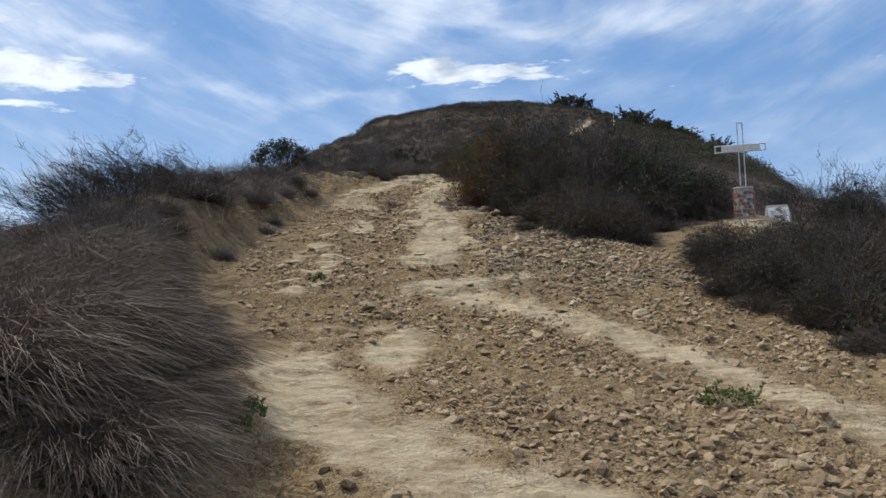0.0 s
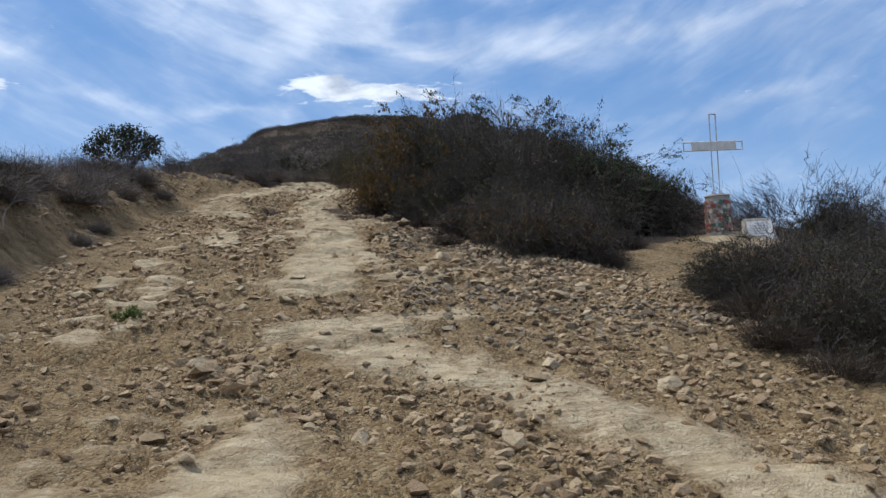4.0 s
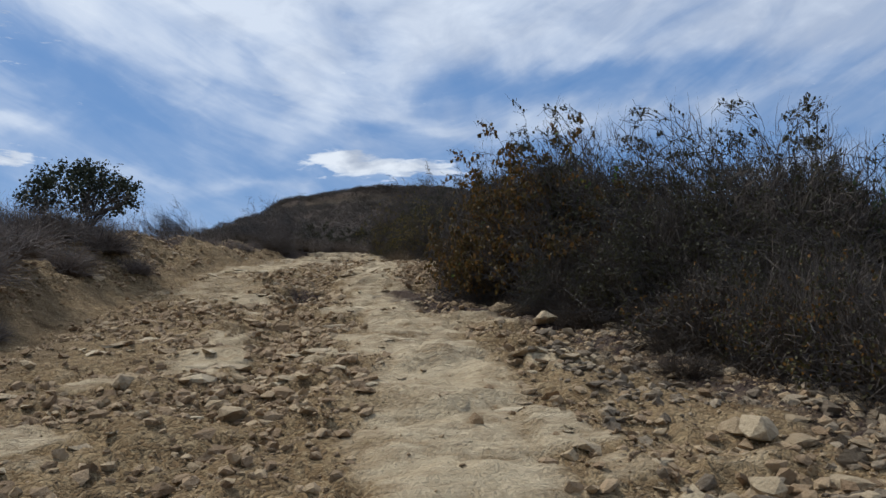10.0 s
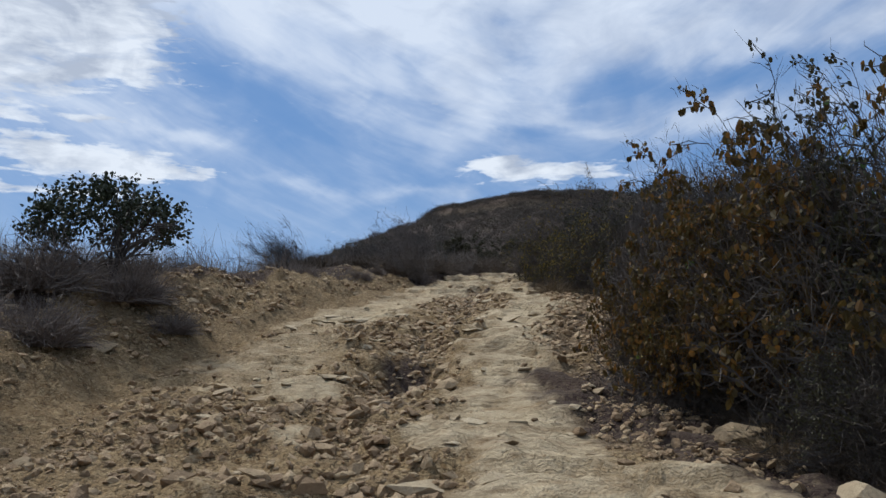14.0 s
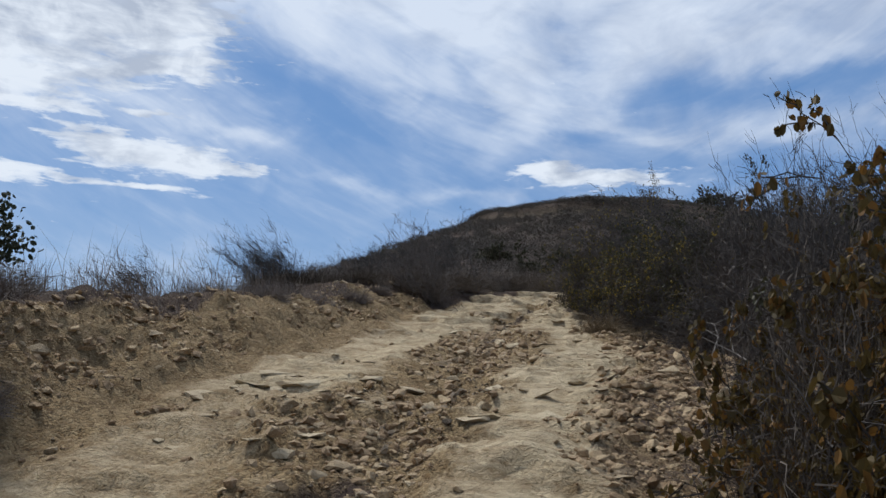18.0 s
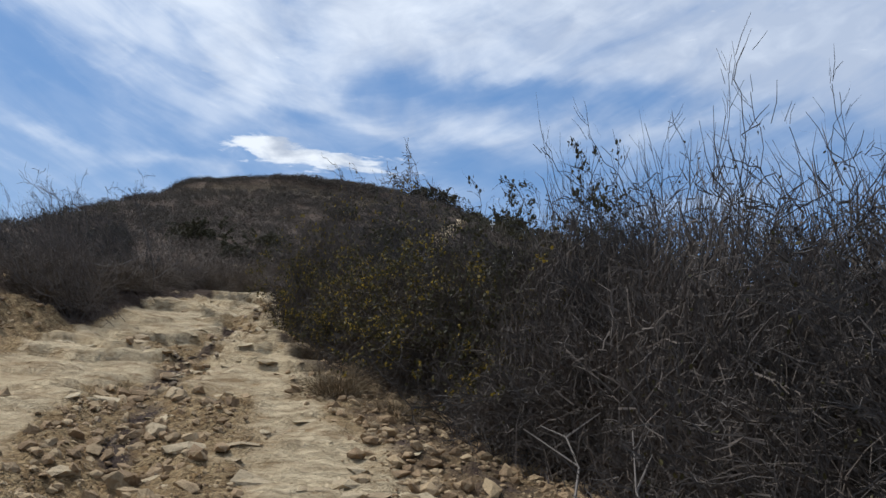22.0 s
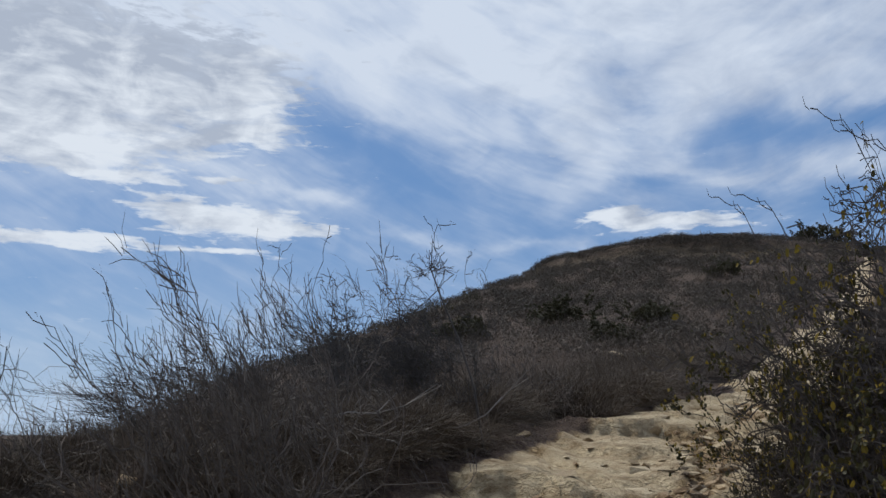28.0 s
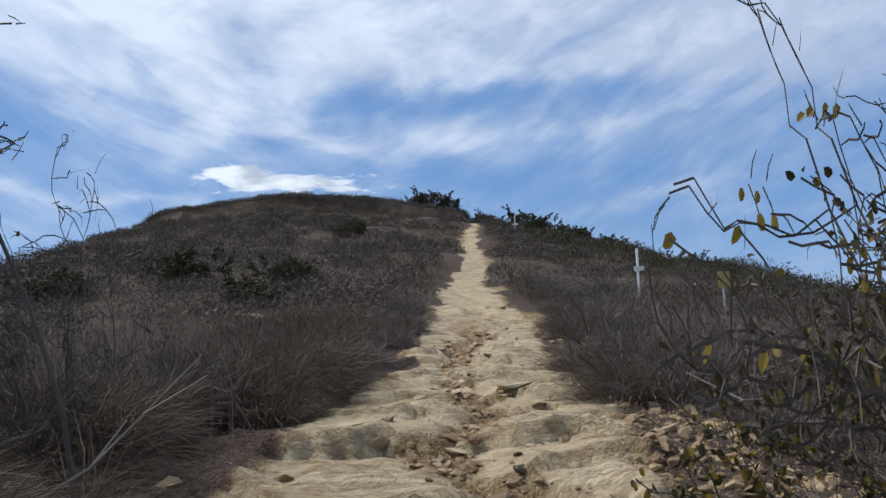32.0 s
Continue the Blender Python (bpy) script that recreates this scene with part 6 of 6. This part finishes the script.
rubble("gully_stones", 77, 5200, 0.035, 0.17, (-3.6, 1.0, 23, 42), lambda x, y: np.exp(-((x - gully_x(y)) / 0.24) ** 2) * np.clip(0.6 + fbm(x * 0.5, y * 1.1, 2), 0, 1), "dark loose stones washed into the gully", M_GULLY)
rubble("rubble", 74, 10000, 0.035, 0.19, (0.1, 4.2, 12.5, 20.6), lambda x, y: 0.8 * np.clip(0.55 + 0.9 * fbm(x * 0.9, y * 0.9, 2), 0.03, 1) * step(-0.1, 0.3, x - 0.25) * step(0.9, 0.1, x - right_edge(y)), "heap of larger stones along the verge", M_VERGE)


# ------------------------------------------------------------------ the wayside cross, its pier and the plaque
def box_mesh(name, size, mat, bevel=0.0, shape=None):
    """A bevelled block; shape moves its corners."""
    bm = bmesh.new()
    bmesh.ops.create_cube(bm, size=1)
    for v in bm.verts:
        v.co = Vector((v.co.x * size[0], v.co.y * size[1], v.co.z * size[2]))
        if shape:
            v.co = shape(v.co.copy())
    if bevel:
        bmesh.ops.bevel(bm, geom=bm.edges[:], offset=bevel, segments=2, affect="EDGES")
    me = bpy.data.meshes.new(name)
    bm.to_mesh(me)
    bm.free()
    me.materials.append(mat)
    return me


M_STEEL = mat_plain("weathered_white_steel", (0.72, 0.72, 0.7), 0.55, 0.0, 0.2)
M_BOARD = mat_plain("faded_board", (0.76, 0.72, 0.65), 0.8, 0.0, 0.1)
M_MORTAR = mat_plain("cement", (0.42, 0.38, 0.33), 0.95, 0.0, 0.2)
M_PLAQUE = mat_plain("grey_white_stone", (0.62, 0.6, 0.57), 0.7, 0.0, 0.08)
M_INK = mat_plain("faded_lettering", (0.34, 0.33, 0.33), 0.8)
M_WHITE = mat_plain("white_paint", (0.75, 0.74, 0.7), 0.6, 0.0, 0.1)
M_SIGN = mat_plain("ochre_sign", (0.42, 0.3, 0.08), 0.6)
M_POLE = mat_plain("grey_pole", (0.5, 0.5, 0.5), 0.5, 0.0)
TILES = [mat_plain("mosaic_" + n, c, 0.35, 0.0, 0.15) for n, c in (("red", (0.3, 0.06, 0.045)), ("pink", (0.36, 0.19, 0.14)), ("green", (0.07, 0.14, 0.09)), ("brick", (0.34, 0.11, 0.075)),
                                                                 ("cream", (0.55, 0.5, 0.4)), ("brown", (0.2, 0.11, 0.06)), ("white", (0.58, 0.55, 0.48)))]


def build_cross():
    g = np.random.default_rng(81)
    x, y = 6.8, 19.6
    z = z_at(x, y)
    base = 5.13 - z
    pier = holder("mosaic_pier", pose(x, y, z, 0, 0, 12), "round cement pier covered with coloured mosaic tile chips", "pier")
    bm = bmesh.new()
    bmesh.ops.create_cone(bm, cap_ends=True, segments=28, radius1=0.235, radius2=0.225, depth=base + 0.1)
    bmesh.ops.translate(bm, verts=bm.verts, vec=(0, 0, (base - 0.1) / 2))
    me = bpy.data.meshes.new("core")
    bm.to_mesh(me)
    bm.free()
    me.materials.append(M_MORTAR)
    part("core", me, pier)
    cap = bmesh.new()
    bmesh.ops.create_cone(cap, cap_ends=True, segments=28, radius1=0.245, radius2=0.225, depth=0.03)
    bmesh.ops.translate(cap, verts=cap.verts, vec=(0, 0, base + 0.018))
    me = bpy.data.meshes.new("cap")
    cap.to_mesh(me)
    cap.free()
    me.materials.append(M_MORTAR)
    part("cap", me, pier, "thin cement cap")
    shapes = [[box_mesh("tile", (w, 0.018, h), m, 0, lambda c, k=k: c + Vector((0.014 * math.sin(9 * c.z * k + k), 0, 0.012 * math.cos(7 * c.x * k + k)))) for k, (w, h) in enumerate(((0.085, 0.06), (0.07, 0.08), (0.055, 0.05)))] for m in TILES]
    rows_up = int((base - 0.04) / 0.088)
    for r in range(rows_up):
        for k in range(15):
            a = 2 * math.pi * (k + 0.5 * (r % 2) + g.uniform(-0.15, 0.15)) / 15
            t = part("tile", shapes[int(g.integers(0, 7))][int(g.integers(0, 3))], pier)
            t.location = (0.236 * math.sin(a), -0.236 * math.cos(a), 0.05 + 0.088 * r + g.uniform(-0.01, 0.01))
            t.rotation_euler = (0, g.uniform(-0.4, 0.4), a)
    cross = holder("cross", pose(x, y, z + base + 0.03, 0, -0.8, 12), "open cross of welded pale steel bar on a mosaic pier", "cross")
    s, w, top, arm, low, high = 0.015, 0.14, 1.58, 0.66, 0.88, 1.04

    def bar(name, p, q, label=""):
        v, f = tubes([(*p, *q, s, s)], 4)
        part(name, mesh_from(name, v, f, M_STEEL), cross, label)

    for sx in (-1, 1):
        bar("upright_bar", (sx * w / 2, 0, -0.12), (sx * w / 2, 0, top))
    bar("end_bar", (-w / 2, 0, top), (w / 2, 0, top))
    for zz in (low, high):
        bar("cross_bar", (-arm - 0.02, 0.02, zz - 0.03), (arm + 0.02, 0.02, zz + 0.03))
    for sx in (-1, 1):
        bar("end_bar", (sx * (arm + 0.01), 0.02, low + 0.03 * sx), (sx * (arm + 0.01), 0.02, high + 0.03 * sx))
    b = part("name_board", box_mesh("name_board", (1.02, 0.02, 0.14), M_BOARD, 0.003), cross, "blank faded board between the cross bars")
    b.location, b.rotation_euler = (0.0, 0.0, (low + high) / 2), (0, radians(-2.6), 0)
    # the plaque: a wedge of pale stone that leans back
    px, py = 7.55, 19.45
    pz = z_at(px, py) - 0.12
    h = 0.44
    pl = holder("plaque", pose(px, py, pz, 0, 0, -14), "slanted pale stone plaque with faded lettering beside the cross", "plaque")

    def wedge(c):
        c.z += h / 2
        k = c.z / h
        c.y = c.y + 0.24 * k + (0.08 if c.y > 0 else 0)
        c.x = c.x * (1.0 - 0.22 * k)
        return c

    part("block", box_mesh("block", (0.6, 0.26, h + 0.06), M_MORTAR, 0.012, wedge), pl)
    slope = math.atan2(0.24, h)
    face = part("face", box_mesh("face", (0.46, 0.02, h * 0.95), M_PLAQUE, 0.004), pl, "pale engraved face")
    face.location, face.rotation_euler = (0, -0.13 + 0.12 - 0.012, h / 2), (-slope, 0, 0)
    for k, wd in enumerate((0.16, 0.28, 0.32, 0.26, 0.28, 0.18)):
        ln = part("lettering", box_mesh("lettering", (wd, 0.004, 0.016), M_INK), face)
        ln.location = (0, -0.0125, h * 0.36 - 0.058 * k)
    for k in range(9):
        rock(x + g.normal(0, 0.5), y - 0.45 - abs(g.normal(0, 0.25)), g.uniform(0.12, 0.26), "pale stone heaped at the foot of the pier")


build_cross()


def far_cross(x, y, tall, turn, lean, label):
    z = z_at(x, y)
    c = holder("cross", pose(x, y, z, 0, lean, turn), label, "cross", "white crosses on the hill")
    p = part("upright", box_mesh("upright", (0.075, 0.06, tall + 0.3), M_WHITE, 0.008), c)
    p.location = (0, 0, tall / 2 - 0.15)
    a = part("arm", box_mesh("arm", (tall * 0.28, 0.05, 0.15), M_WHITE, 0.008), c)
    a.location, a.rotation_euler = (0, -0.056, tall * 0.6), (0, radians(-9), 0)


far_cross(8.9, 59.2, 1.6, 25, 2.0, "white wooden cross standing in the scrub beside the trail")
far_cross(20.4, 106.8, 2.0, 10, 0.0, "small white cross near the top of the trail")


def build_sign():
    x, y = 8.9, 54.5
    s = holder("sign", pose(x, y, z_at(x, y), 0, 0, 10), "small ochre board on a thin post", "sign")
    p = part("post", box_mesh("post", (0.05, 0.05, 1.2), M_POLE, 0.006), s)
    p.location = (0, 0, 0.4)
    b = part("board", box_mesh("board", (0.36, 0.03, 0.42), M_SIGN, 0.006), s)
    b.location = (0, -0.05, 0.8)


build_sign()


def build_mast():
    x, y = 6.3, 160.0
    z = z_at(x, y)
    m = holder("mast", pose(x, y, z), "thin grey mast on the hilltop", "mast")
    v, f = tubes([(0, 0, -0.3, 0, 0, 3.1, 0.07, 0.05)], 6)
    part("pole", mesh_from("pole", v, f, M_POLE), m)
    v, f = tubes([(-0.5, 0, 2.1, 0.5, 0, 2.1, 0.04, 0.04)], 6)
    part("crossbar", mesh_from("crossbar", v, f, M_POLE), m)


build_mast()

hill_green = make_bush("evergreen_bush", 91, "dark evergreen bush on the hill", M_LEAF_DARK, 4200, 0.06, under=500, fill=0.9, girth=0.85, stems=9, length=0.9, spread_=1.0, levels=2, kids=(1, 1), radius=0.02, group="evergreen bushes")
# bushes on the hill's skyline and the trail's last turns
for x, y, s in ((11.8, 159.0, 1.5), (19.4, 138.0, 2.2), (21.5, 138.5, 1.6), (17.5, 139.0, 1.5), (24.0, 131.0, 1.6), (26.5, 122.0, 2.2), (28.0, 115.0, 2.2), (24.5, 112.0, 1.5), (29.0, 106.0, 2.0), (29.5, 98.0, 1.8), (25.5, 118.0, 1.4), (27.4, 110.0, 1.7), (23.0, 126.0, 1.5), (28.6, 102.0, 1.9), (26.2, 106.0, 1.3), (30.2, 94.0, 1.6), (28.0, 91.0, 1.6), (27.0, 84.0, 1.6)):
    put(hill_green, x, y, g0.uniform(0, 360), s * 1.35, s * 1.1, "dark evergreen bush on the hill's skyline")
for x, y, s in ((-5.5, 66.0, 1.6), (-8.5, 62, 1.3), (-1.5, 62.5, 1.2), (4.0, 96, 1.6), (-2.8, 57.5, 1.0)):
    put(hill_green, x, y, g0.uniform(0, 360), s, s * 0.85, "dark round evergreen bush among dry grass on the slope")
put(low_rust, 4.6, 9.6, 0, 0.5, 0.4)


M_LEAF_WEED = mat_plant("weed_leaf", (0.06, 0.085, 0.022), (0.17, 0.2, 0.06), 0.6, 0.25)


def green_weed(x, y, size, label):
    g = np.random.default_rng(int(abs(x * 100 + y)))
    w = holder("weed", place(x, y, 0, 1, 0.02), label, "weed", "green weeds")
    segs, tips = grow(g, 16, 0.24 * size, 1.2, 1, (1,), radius=0.004, nodes=4)
    tagged(part("stalk_cluster", mesh_from("weed_stems", *tubes(segs, 3), M_LEAF_FRESH), w), kind="stuff")
    part("foliage", mesh_from("weed_foliage", *leaves(g, tips, 420, 0.03, 0.012), M_LEAF_WEED), w)


green_weed(2.4, 7.35, 1.0, "low bright green weed among the stones")
green_weed(-1.8, 6.5, 0.4, "small dusty green weed below the grass")
green_weed(-1.75, 6.0, 0.4, "small dusty green weed below the grass")
green_weed(5.4, 10.2, 2.2, "green leafy weed at the bushes' edge")
green_weed(-2.6, 13.9, 0.5, "low green weed at the foot of the bank")


def dead_branch(x, y, z, turn, length, bend, rise, label="pale dead branch lying in the scrub"):
    """A bleached branch with two side twigs."""
    b = holder("dead_branch", pose(x, y, z, 0, 0, turn), label, "branch", "dead branches")
    pts = [Vector((length * t, bend * math.sin(3 * t), rise * t + 0.08 * math.sin(5 * t + bend * 9))) for t in (0, 0.25, 0.5, 0.75, 1.0)]
    part("stem", mesh_from("stem", *tubes([(*p, *q, 0.011 - 0.002 * k, 0.009 - 0.002 * k) for k, (p, q) in enumerate(zip(pts, pts[1:]))], 5), M_BARK_PALE), b)
    for k, t in ((2, 0.3), (3, -0.25)):
        q = pts[k] + Vector((length * 0.25, t, abs(t) * 0.6))
        part("side_twig", mesh_from("side_twig", *tubes([(*pts[k], *q, 0.007, 0.003)], 4), M_BARK_PALE), b)


for x, y, dz, turn, l, bend, rise in ((1.0, 28.2, 0.15, 100, 0.9, 0.2, 0.7), (0.5, 29.3, 0.1, 80, 0.8, -0.2, 0.5), (1.4, 21.0, 0.05, 95, 1.2, 0.15, 1.0), (1.8, 21.6, 0.05, 120, 1.0, -0.15, 1.1), (-3.5, 38.6, 0.1, 150, 0.8, 0.2, 0.5),
                                      (-4.0, 38.2, 0.25, 30, 0.9, 0.15, 0.35), (-3.4, 39.6, 0.15, 20, 0.8, 0.25, 0.6), (0.4, 38.6, 0.3, 170, 1.0, 0.1, 0.25), (0.5, 39.6, 0.5, 160, 0.9, -0.1, 0.2), (-5.2, 16.4, 0.3, 110, 0.9, 0.1, 0.9),
                                      (-5.1, 16.9, 0.2, 95, 0.8, 0.1, 0.8), (-4.9, 40.2, 0.2, 60, 0.9, 0.2, 0.7), (0.6, 33.0, 0.2, 140, 0.5, 0.2, 0.3)):
    dead_branch(x, y, z_at(x, y) + dz, turn, l, bend, rise)
rock(3.35, 55.5, 0.34, "small black stone on the pale trail")
for x, y, s in ((-1.2, 49.2, 0.5), (-3.9, 41.6, 0.35), (-2.6, 54.0, 0.55)):
    rock(x, y, s, "bleached white rock lying in the dry grass", sink=0.05)
